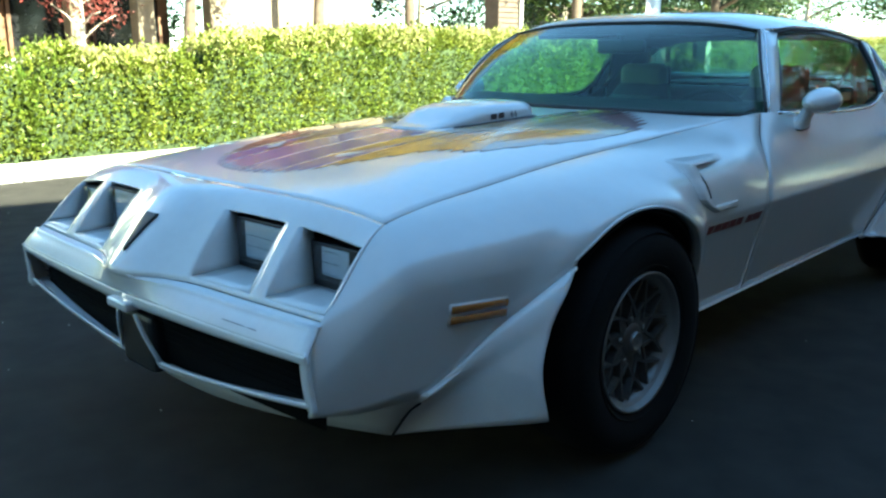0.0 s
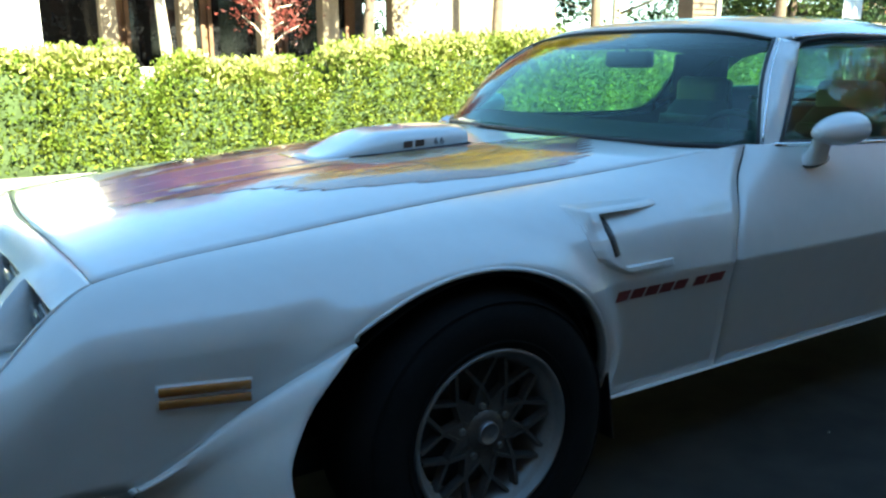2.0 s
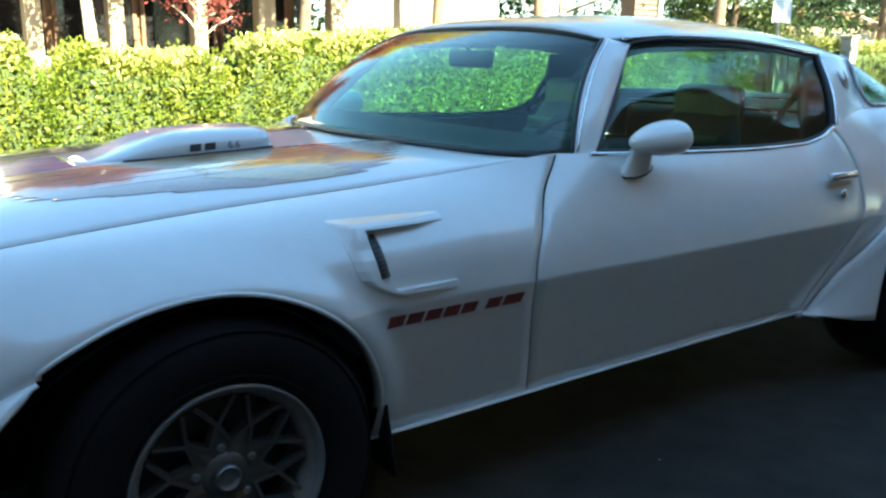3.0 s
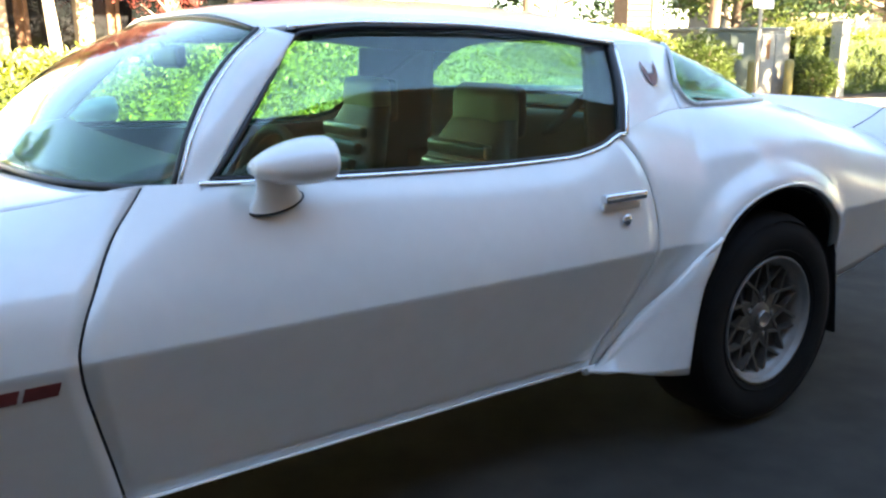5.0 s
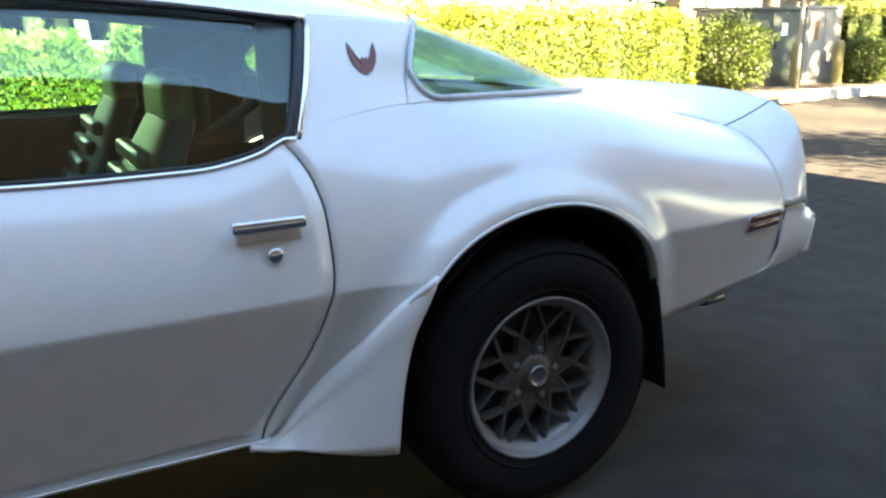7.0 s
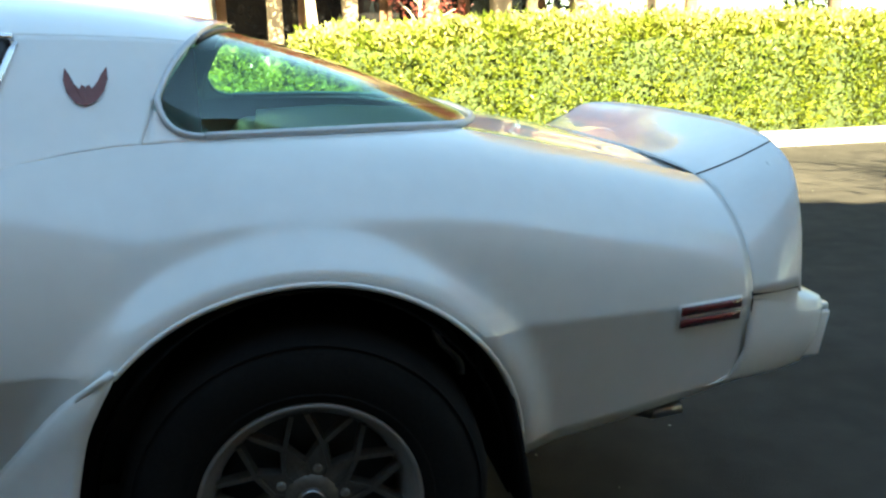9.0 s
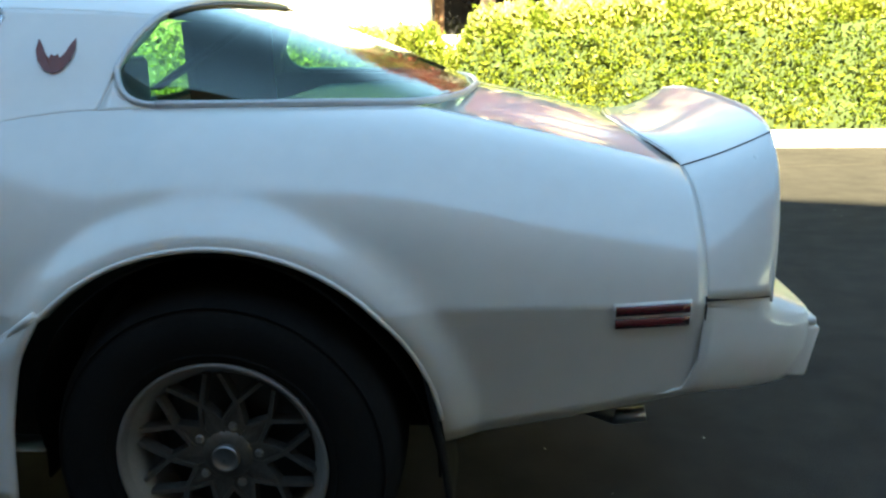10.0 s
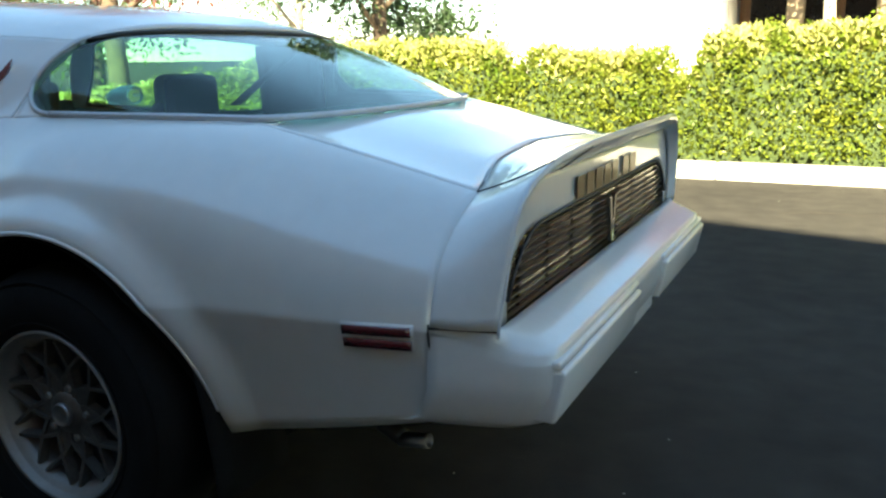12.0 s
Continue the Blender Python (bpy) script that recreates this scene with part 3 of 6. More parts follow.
for k in range(4):
    part("window", block(0, 0.03, -5 + 2.8 * k, -3.4 + 2.8 * k, 0.9, 2.4), DARK_GLASS, side_block, smooth=False)

# buildings behind the camera, which shade the car: a low brown front, and a taller block behind it
low = thing("brown_building", "brown stucco shop front beside the driveway", "building", (8.2, -4.25, 0))
part("wall", block(-19.2, 0, -0.45, 0, 0, 4.68), BROWN_WALL, low, smooth=False)
part("fascia_board", block(-19.2, 0.02, 0, 0.06, 4.5, 4.74, 0.01), WOOD, low, smooth=False)
part("base_course", block(-19.2, 0, 0, 0.04, 0, 0.45, 0.01), CONCRETE, low, smooth=False)
for k in range(5):
    w = part("window", block(-2.9 - 3.3 * k, -1.2 - 3.3 * k, 0, 0.02, 0.9, 2.3), DARK_GLASS, low, smooth=False)
    for za, zb in ((0.82, 0.9), (2.3, 2.38)):
        part("window_frame", block(-3.0 - 3.3 * k, -1.1 - 3.3 * k, 0, 0.05, za, zb, 0.008), WOOD, w, smooth=False)
shade = thing("tall_building", "tall brown stucco building shading the driveway", "building", (8.3, -10.45, 0))
shade.rotation_euler = (0, 0, math.atan2(-0.27, 1))
part("wall", block(-34, 0, -9, 0, 0, 9.0), BROWN_WALL, shade, smooth=False)
part("parapet", block(-34, 0.02, -0.3, 0.06, 8.7, 9.05, 0.01), CONCRETE, shade, smooth=False)
for k in range(8):
    for z in (1.0, 4.2):
        part("window", block(-3.9 - 3.8 * k, -2.0 - 3.8 * k, 0, 0.03, z, z + 1.6), DARK_GLASS, shade, smooth=False)

# ---- utility cabinets, bollards, posts, sign ----
cab = thing("utility_cabinet", "grey-green steel utility cabinet on a dark plinth", "utility cabinet", (12.78, 7.75, 0.1))
part("plinth", block(-0.03, 1.63, -0.03, 1.0, 0, 0.18, 0.01), BLACK, cab, smooth=False)
part("body", block(0, 1.6, 0, 0.95, 0.18, 1.26, 0.015), GREEN_METAL, cab, smooth=False)
part("lid", block(-0.04, 1.64, -0.04, 0.99, 1.26, 1.32, 0.015), GREEN_METAL, cab, smooth=False)
for x in (0.04, 0.82):
    d = part("door", block(x, x + 0.74, -0.02, 0, 0.22, 1.22, 0.008), GREEN_METAL, cab, smooth=False)
    part("handle", block(x + (0.64 if x < 0.5 else 0.06), x + (0.67 if x < 0.5 else 0.09), -0.06, -0.02, 0.62, 0.84, 0.008), BLACK, d, smooth=False)
part("notice", block(1.05, 1.19, -0.026, -0.02, 0.85, 1.05), SIGN_WHITE, cab, "small white notice", smooth=False)
part("notice", block(0.34, 0.46, -0.026, -0.02, 0.78, 0.95), SIGN_WHITE, cab, "small white notice", smooth=False)
cab2 = thing("meter_cabinet", "white enamelled meter cabinet with rust stains", "utility cabinet", (14.42, 7.72, 0.1))
part("body", block(0, 0.95, 0, 0.8, 0, 1.28, 0.02), WHITE_METAL, cab2, smooth=False)
part("lid", block(-0.03, 0.98, -0.03, 0.83, 1.28, 1.33, 0.015), WHITE_METAL, cab2, smooth=False)
part("door", block(0.05, 0.42, -0.02, 0, 0.1, 1.2, 0.008), WHITE_METAL, cab2, smooth=False)
part("door", block(0.47, 0.9, -0.02, 0, 0.1, 1.2, 0.008), WHITE_METAL, cab2, smooth=False)
part("rust_patch", block(0.2, 0.3, -0.024, -0.02, 0.75, 1.1), RUST, cab2, "brown rust streak", smooth=False)


def bollard(x, y):
    ob = tagged(thing("bollard", "faded yellow steel bollard by the utility cabinets", "bollard", (x, y, 0.08)), group="bollards by the cabinets")
    part("pipe", lathe([(0.085, 0), (0.085, 0.7), (0.08, 0.73), (0.06, 0.755), (0.03, 0.768), (0.001, 0.77)], 24), YELLOW, ob).rotation_euler = (radians(90), 0, 0)
    part("footing", lathe([(0.14, -0.02), (0.14, 0.02), (0.10, 0.03), (0.084, 0.03)], 24), CONCRETE, ob).rotation_euler = (radians(90), 0, 0)
    for ch in ob.children:
        ch.matrix_basis = Matrix.Rotation(radians(90), 4, "X") @ Matrix.Scale(1, 4)
    return ob


bollard(13.87, 7.42)
bollard(14.95, 7.42)
for x, y in ((16.35, 7.32), (19.6, 7.12)):
    p = tagged(thing("post", "square white painted post among the hedge", "post", (x, y, 0)), group="white posts")
    part("shaft", block(-0.12, 0.12, -0.12, 0.12, 0, 1.5, 0.015), WHITE_METAL, p, smooth=False)
    part("cap", block(-0.15, 0.15, -0.15, 0.15, 1.5, 1.56, 0.02), WHITE_METAL, p, smooth=False)
sign = thing("sign", "back of a white metal traffic sign on a post", "sign", (13.4, 7.0, 0))
part("post", tube([(0, 0, 0), (0, 0, 2.9)], 0.03, 10), WHITE_METAL, sign)
part("plate", block(-0.26, 0.30, -0.045, -0.03, 1.72, 2.6, 0.01), SIGN_WHITE, sign, "plain white plate", smooth=False)


def parked_car(at, turn, paint, label, high=1.45, truck=False):
    """A far parked vehicle: rounded body, cabin with glazing, wheels."""
    ob = thing("parked_pickup_truck" if truck else "parked_car", label, "truck" if truck else "car", at)
    ob.rotation_euler = (0, 0, turn)
    part("body", block(-2.2, 2.2, -0.85, 0.85, 0.3, 0.85, 0.12, 4), paint, ob)
    cabin = block(-1.3, 0.4 if truck else 1.5, -0.75, 0.75, 0.85, high, 0.02, 2)
    for v in cabin.verts:
        if v.co.z > high - 0.1:
            v.co.x *= 0.72
            v.co.y *= 0.86
    part("cabin", cabin, paint, ob)
    glz = block(-1.22, 0.36 if truck else 1.42, -0.76, 0.76, 0.92, high - 0.1)
    for v in glz.verts:
        if v.co.z > 1.1:
            v.co.x *= 0.78
            v.co.y *= 0.9
    part("glazing", glz, DARK_GLASS, ob, smooth=False)
    for x in (-1.35, 1.35):
        for y in (-0.82, 0.82):
            w = part("wheel", lathe([(0.001, -0.1), (0.2, -0.1), (0.31, -0.1), (0.33, -0.06), (0.33, 0.06), (0.31, 0.1), (0.2, 0.1), (0.001, 0.1)], 20), RUBBER, ob)
            w.location = (x, y, 0.33)
    return ob


parked_car((34, 17.0, 0), 0.3, CAR_SILVER, "silver pickup truck parked beyond the hedge", 1.75, True)
parked_car((42, 14.5, 0), 0.5, CAR_RED, "red car parked across the driveway", 1.45)
parked_car((28, 20.5, 0), 0.2, CAR_BLUE, "dark blue car parked beyond the kiosk", 1.5)


# ---- the white coupe ----
car = thing("sports_coupe", "white two-door sports coupe with a hood decal, parked in shade", "car")
HUB_F, HUB_R, HUB_Z = 0.0, 2.748, 0.335
ZC = 0.632  # height of the crease along the flank

# control curves, along x
half_width = pchip((-1.03, 0.735), (-0.97, 0.758), (-0.88, 0.785), (-0.7, 0.815), (-0.5, 0.845), (-0.2, 0.873), (0.3, 0.889), (0.9, 0.893), (2.1, 0.897), (2.75, 0.896), (3.1, 0.868), (3.45, 0.835), (3.65, 0.812), (3.8, 0.788))
top_y = pchip((-1.03, 0.715), (-0.95, 0.708), (-0.85, 0.69), (-0.76, 0.674), (-0.4, 0.65), (0.1, 0.628), (0.5, 0.635), (0.8, 0.675), (0.95, 0.765), (1.1, 0.788), (2.1, 0.788), (2.2, 0.778), (2.5, 0.705), (2.8, 0.668), (3.0, 0.615), (3.12, 0.572), (3.65, 0.572))
top_z = pchip((-1.03, 0.540), (-0.98, 0.590), (-0.76, 0.757), (-0.4, 0.795), (0.1, 0.832), (0.5, 0.855), (0.8, 0.885), (0.95, 0.915), (1.2, 0.905), (1.5, 0.893), (1.8, 0.885), (2.0, 0.887), (2.12, 0.907), (2.19, 0.937), (2.5, 0.985), (2.8, 0.981), (3.09, 0.972), (3.18, 0.955), (3.4, 0.905), (3.65, 0.845))
crown = pchip((-1.03, 0.35), (-0.8, 0.75), (0.3, 0.75), (0.95, 0.0), (2.45, 0.0), (2.75, 0.40), (3.1, 0.85), (3.65, 0.95))
shoulder = pchip((-1.03, 0.0), (-0.5, 0.35), (-0.1, 0.9), (0.2, 1.0), (0.6, 1.0), (0.8, 0.55), (1.05, 0.0), (2.46, 0.1), (2.7, 0.95), (3.05, 0.95), (3.4, 0.5), (3.65, 0.35))  # how square the fender top is
tuck = pchip((-1.03, 0.035), (-0.5, 0.06), (0.4, 0.108), (2.1, 0.108), (3.1, 0.105), (3.65, 0.06))
spat_f = pchip((-1.03, 0.395), (-0.9, 0.375), (-0.76, 0.370), (-0.724, 0.380), (-0.64, 0.419), (-0.557, 0.470), (-0.423, 0.552), (-0.325, 0.619))
spat_r = pchip((2.06, 0.298), (2.12, 0.303), (2.192, 0.375), (2.259, 0.443), (2.326, 0.518), (2.39, 0.605), (2.445, 0.645))
tail_low = pchip((3.15, 0.335), (3.39, 0.386), (3.65, 0.448))
ARCHES = ((-0.02, 0.335, 0.472, 0.398, 0.386), (2.758, 0.36, 0.425, 0.404, 0.400))  # x, z, reach ahead, reach behind, height


def arch_ratio(x, z, a):
    return math.hypot((x - a[0]) / (a[2] if x < a[0] else a[3]), max(0.0, z - a[1]) / a[4])


def sill_z(x):
    return 0.30 - 0.014 * min(1.0, max(0.0, (1.75 - x) / 1.2))


def low_z(x):
    """The lower edge of the flank: nose, wheel arches, sill, tail."""
    for a, x0, x1 in ((ARCHES[0], -0.325, 0.376), (ARCHES[1], 2.445, 3.160)):
        if x0 <= x <= x1:
            r = (x - a[0]) / (a[2] if x < a[0] else a[3])
            return max(sill_z(x), a[1] + a[4] * math.sqrt(max(0.0, 1 - r * r)))
    if x < -0.325:
        return spat_f(x)
    if x < 2.06:
        return sill_z(x)
    return spat_r(x) if x < 2.445 else tail_low(x)


def crease_z(x):
    """Height of the flank's crease, which sinks with the hood line towards the nose."""
    return min(ZC, top_z(x) - 0.11)


def flank(x, z, side, out=0.0):
    """A point of the body's side at station x and height z (side -1: the driver's)."""
    w, zt, yt = half_width(x), top_z(x), top_y(x)
    zc = crease_z(x)
    if z <= zc:
        y = w - tuck(x) * max(0.0, (zc - z) / (zc - 0.29))
    else:
        k = min(1.0, (z - zc) / (zt - zc))
        c = crown(x)
        sq = shoulder(x)
        n, q = 2 + 1.3 * sq, 0.24 - 0.18 * sq
        g = (1 - c) * k ** (1.8 + 2.2 * sq) + c * (1 - (1 - (0.965 * k) ** n) ** (1 / n)) / (1 - (1 - 0.965 ** n) ** (1 / n))
        y = w - (w - yt) * (q * k + (1 - q) * g)
    soft_crease = min(1.0, max(0.0, (0.35 - x) / 0.5))
    if soft_crease and abs(z - zc) < 0.075:
        y -= 0.0062 * soft_crease * (1 - abs(z - zc) / 0.075) ** 2
    for a in ARCHES:
        r = arch_ratio(x, z, a)
        if r < 1.9:
            f = min(1.0, max(0.0, (1.21 - r) / 0.19))
            y += 0.031 * min(1.0, max(0.0, (x + 0.58) / 0.32)) * f * f * (3 - 2 * f) * min(1.0, max(0.0, (z - 0.25) / 0.15))
    return (x, side * (y + out), z)


def flank_panel(xl, xr, us, side, lo=9, hi=22):
    """A body panel between two edge curves x = xl(z) and x = xr(z)."""
    rows = [("lo", k / lo) for k in range(lo)] + [("lo", 0.97), ("hi", 0.0), ("hi", 0.012)] + [("hi", k / hi) for k in range(1, hi)] + [("hi", 0.98), ("hi", 1.0)]

    def fn(u, v):
        kind, t = rows[v]
        x = xl(0.6) + (xr(0.6) - xl(0.6)) * u
        for _ in range(6):
            zb, zt = low_z(x), top_z(x)
            mid = min(max(crease_z(x), zb + 0.02), zt - 0.01)
            if kind == "lo":
                z = zb + (mid - zb) * t
            else:
                z = mid + (zt - mid) * math.sin(t * math.pi / 2) ** (1.0 if crown(x) < 0.3 else 0.9)
            x = xl(0.6) + (xr(0.6) - xl(0.6)) * u + (xl(z) - xl(0.6)) * max(0.0, 1 - 6 * u) + (xr(z) - xr(0.6)) * max(0.0, 1 - 6 * (1 - u))
        return flank(x, z, side)
    return sheet(fn, us, list(range(len(rows))), flip=(side > 0))


seam_f = pchip((0.29, 0.855), (0.40, 0.830), (0.5, 0.806), (0.6, 0.785), (0.64, 0.782), (0.70, 0.798), (0.742, 0.819), (0.824, 0.868), (0.89, 0.924), (0.921, 0.950))
seam_r = pchip((0.29, 2.088), (0.344, 2.100), (0.484, 2.177), (0.581, 2.215), (0.692, 2.235), (0.778, 2.235), (0.853, 2.222), (0.903, 2.198), (0.945, 2.165))
NOSE_X, TAIL_X = -1.03, 3.648


def stations(a, b, ends, n):
    """Fractions of a panel's length, packed close beside the arch ends."""
    xs = set(np.linspace(a, b, n))
    for e in ends:
        for d in (0, 0.004, 0.009, 0.016, 0.028, 0.045, 0.065):
            xs |= {e - d, e + d}
    return [(x - a) / (b - a) for x in sorted(xs) if a <= x <= b]


for side in (-1, 1):
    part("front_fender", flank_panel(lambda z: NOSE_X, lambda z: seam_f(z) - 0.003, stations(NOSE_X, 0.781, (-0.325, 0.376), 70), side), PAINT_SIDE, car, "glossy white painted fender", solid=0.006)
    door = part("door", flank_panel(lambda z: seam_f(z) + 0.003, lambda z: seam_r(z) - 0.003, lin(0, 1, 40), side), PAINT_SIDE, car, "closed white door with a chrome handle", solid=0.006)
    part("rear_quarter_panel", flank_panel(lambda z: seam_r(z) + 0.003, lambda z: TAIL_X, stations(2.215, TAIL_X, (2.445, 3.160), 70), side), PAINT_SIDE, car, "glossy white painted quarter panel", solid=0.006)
    # dark rubber behind the door gaps
    for sm in (seam_f, seam_r):
        part("door_seal", sheet(lambda u, v: tuple(Vector(flank(sm(v) + u, min(v, top_z(sm(v) + u)), side)) + Vector((0, -side * 0.007, 0))), (-0.012, 0.012), lin(0.31, 0.90 if sm is seam_f else 0.93, 24), flip=side > 0), GASKET, car, solid=0.002)
    # sill under the door
    part("rocker_panel", sheet(lambda u, v: (u, side * (0.798 - 0.16 * v), sill_z(u) + 0.001 - 0.05 * v), lin(0.40, 2.34, 20), lin(0, 1, 5), flip=side > 0), PAINT, car, solid=0.004)
    part("sill_strip", tube([(x, flank(x, sill_z(x), side)[1], sill_z(x)) for x in lin(0.37, 2.07, 12)], 0.0045, 6), PAINT_PLAIN, car, "thin white sill bead")
    # door handle, lock
    s = side
    dh = part("door_handle", block(2.036, 2.182, s * 0.868, s * 0.895, 0.776, 0.800, 0.006, 3), CHROME, door, "chrome pull-up door handle")
    part("door_handle_recess", block(2.045, 2.178, s * 0.86, s * 0.8755, 0.752, 0.777, 0.006, 2), PAINT_PLAIN, door)
    lk = lathe([(0.016, 0.0), (0.016, 0.006), (0.011, 0.009), (0.001, 0.009)], 20)
    lk.transform(Matrix.Translation((2.118, s * 0.882, 0.727)) @ Matrix.Scale(s, 4, (0, 1, 0)))
    part("door_lock", lk, CHROME, door, "round key lock")

# ---- wheel-arch spats ----
for side in (-1, 1):
    edge = pchip((0.265, -0.470), (0.38, -0.487), (0.5, -0.437), (0.619, -0.328))

    def spat1(u, v):
        """The deflector ahead of the front wheel: it sweeps inwards under the nose."""
        xt = -0.328 - 0.42 * u
        zt = spat_f(xt)
        zb = 0.265 - 0.027 * u ** 2
        z = zt + (zb - zt) * v
        x = xt + (edge(z) + 0.328) * (1 - u) ** 1.5
        top = abs(flank(xt, zt, 1)[1]) + 0.004
        low = 0.922 - 0.262 * u ** 1.4
        y = top + (low - top) * v ** 0.8 + 0.010 * math.sin(math.pi * min(1, v * 3)) * (1 - v)
        return (x, side * y, z)
    part("front_wheel_deflector", sheet(spat1, lin(0, 1, 24), lin(0, 1, 14), flip=side < 0), PAINT_PLAIN, car, "white flared deflector ahead of the front wheel", solid=0.012)

    part("deflector_joint", tube([Vector(spat1(0.992, v)) + Vector((-0.002, side * 0.003, -0.001)) for v in lin(0.15, 1, 10)], 0.0035, 6), GASKET, car)

    def lip1(t):
        x = -0.328 - 0.42 * t
        return Vector(flank(x, spat_f(x), side, 0.006)) + Vector((0, 0, -0.004))
    part("deflector_bead", tube([lip1(t) for t in lin(0, 1, 20)], 0.005, 8), PAINT_PLAIN, car)
    edge2 = pchip((0.26, 2.350), (0.40, 2.364), (0.52, 2.392), (0.642, 2.452))

    def spat2(u, v):
        """The deflector ahead of the rear wheel."""
        xt = 2.446 - 0.386 * u
        zt = spat_r(xt)
        zb = 0.262 + 0.052 * u ** 1.5
        z = zt + (zb - zt) * v
        x = xt + (edge2(z) - 2.446) * (1 - u)
        top = abs(flank(xt, zt, 1)[1]) + 0.004
        low = 0.925 - 0.105 * u ** 1.3
        return (x, side * (top + (low - top) * v ** 0.8 + 0.008 * math.sin(math.pi * min(1, v * 3)) * (1 - v)), z)
    part("rear_wheel_deflector", sheet(spat2, lin(0, 1, 22), lin(0, 1, 14), flip=side < 0), PAINT_PLAIN, car, "white flared deflector ahead of the rear wheel", solid=0.012)
    part("deflector_bead", tube([Vector(flank(2.446 - 0.37 * t, spat_r(2.446 - 0.37 * t), side, 0.006)) + Vector((0, 0, -0.003)) for t in lin(0, 1, 20)], 0.007, 8), PAINT_PLAIN, car)
    # rolled lips round the wheel openings
    for a, x0, x1 in ((ARCHES[0], -0.325, 0.376), (ARCHES[1], 2.445, 3.160)):
        def lip(t, inward):
            x = 0.5 * (x0 + x1) - 0.5 * (x1 - x0) * math.cos(math.pi * t)
            p = flank(x, low_z(x), side)
            return (x + (a[0] - x) * 0.25 * inward, p[1] - side * inward, p[2] - 0.10 * inward)
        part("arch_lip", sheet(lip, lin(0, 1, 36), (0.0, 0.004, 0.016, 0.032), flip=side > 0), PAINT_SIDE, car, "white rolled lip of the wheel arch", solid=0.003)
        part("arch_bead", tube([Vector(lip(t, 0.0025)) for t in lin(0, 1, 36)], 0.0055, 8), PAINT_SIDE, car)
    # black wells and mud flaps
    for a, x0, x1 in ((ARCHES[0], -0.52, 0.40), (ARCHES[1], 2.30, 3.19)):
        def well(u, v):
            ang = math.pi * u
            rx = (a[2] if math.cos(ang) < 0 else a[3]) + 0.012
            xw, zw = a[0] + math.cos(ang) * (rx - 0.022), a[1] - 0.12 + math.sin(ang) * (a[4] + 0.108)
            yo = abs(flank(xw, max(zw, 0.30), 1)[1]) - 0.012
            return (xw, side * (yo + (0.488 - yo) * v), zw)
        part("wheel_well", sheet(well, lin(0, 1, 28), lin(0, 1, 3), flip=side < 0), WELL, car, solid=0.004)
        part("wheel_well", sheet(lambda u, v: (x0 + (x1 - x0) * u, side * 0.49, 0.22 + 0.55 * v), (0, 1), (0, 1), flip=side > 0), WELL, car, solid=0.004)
    part("well_bracket", sheet(lambda u, v: (3.020 + 0.042 * v + 0.016 * u - 0.012 * math.sin(v * 6), side * (0.66 + 0.01 * u), 0.585 - 0.115 * v), lin(0, 1, 2), lin(0, 1, 8), flip=side < 0), SATIN, car, "pale bent bracket inside the wheel well", solid=0.004)
    part("mud_flap", sheet(lambda u, v: (3.122 + 0.04 * v + 0.012 * math.sin(v * 2), side * (0.62 + 0.235 * u), 0.53 - 0.33 * v), lin(0, 1, 4), lin(0, 1, 8), flip=side < 0), RUBBER, car, "black rubber mud flap", solid=0.008)
    part("mud_flap", sheet(lambda u, v: (0.37 + 0.04 * v, side * (0.66 + 0.18 * u), 0.47 - 0.27 * v), lin(0, 1, 4), lin(0, 1, 8), flip=side < 0), RUBBER, car, "black rubber mud flap", solid=0.008)

# ---- hood ----
ridge_z = pchip((-0.83, 0.788), (-0.4, 0.848), (0.0, 0.882), (0.42, 0.902), (0.9, 0.918))


def hood_z(x, y):
    zt, yt = top_z(x) if x > -0.76 else 0.757 + (x + 0.76) * 0.12, top_y(x)
    k = min(1.0, abs(y) / yt)
    return zt + (ridge_z(x) - zt) * (1 - k ** 4)


def hood_front(y):
    return -0.808 + 0.044 * (y / 0.674) ** 2


def hood_rear(y):
    return 0.70 + 0.19 * (abs(y) / 0.70) ** 2


def hood_pt(u, v, lift=0.0):
    y0 = u
    xf, xr = hood_front(0.66 * y0), hood_rear(0.68 * y0)
    x = xf + (xr - xf) * v
    y = y0 * (top_y(x) - 0.005)
    return (x, y, hood_z(x, y) + lift)


hood = part("hood", sheet(hood_pt, lin(-1, 1, 56), lin(0, 1, 64)), PAINT, car, "closed white hood with a bird-wing decal", solid=0.006)
part("hood_seal", sheet(lambda u, v: (hood_pt(u, v)[0], hood_pt(u, v)[1] * 1.03, hood_pt(min(1, abs(u)) * (1 if u > 0 else -1), v)[2] - 0.016), lin(-1, 1, 30), lin(-0.012, 1.02, 30)), GASKET, car)


def decal(name, outline_lo, outline_hi, x0, x1, material, label, lift, n=40, m=6, side=1):
    """A decal laid on the hood between two edge curves y = f(x)."""
    def fn(u, v):
        x = x0 + (x1 - x0) * u
        a, b = outline_lo(x), outline_hi(x)
        y = (a + (b - a) * v) * side
        return (x, y, hood_z(x, y) + 0.4 * lift)
    return part(name, sheet(fn, lin(0, 1, n), lin(0, 1, m), flip=side < 0), material, hood, label, solid=0.0003, offset=1.0)


# a spread-wing decal: tail fan and body toned purple with mirrored sky, bronze wings toned gold with mirrored trees,
# ragged feather tips towards nose and windshield
wing_front = pchip((0, -0.725), (0.12, -0.70), (0.22, -0.625), (0.29, -0.49), (0.36, -0.31), (0.45, -0.24), (0.51, -0.02), (0.555, 0.22), (0.56, 0.34))
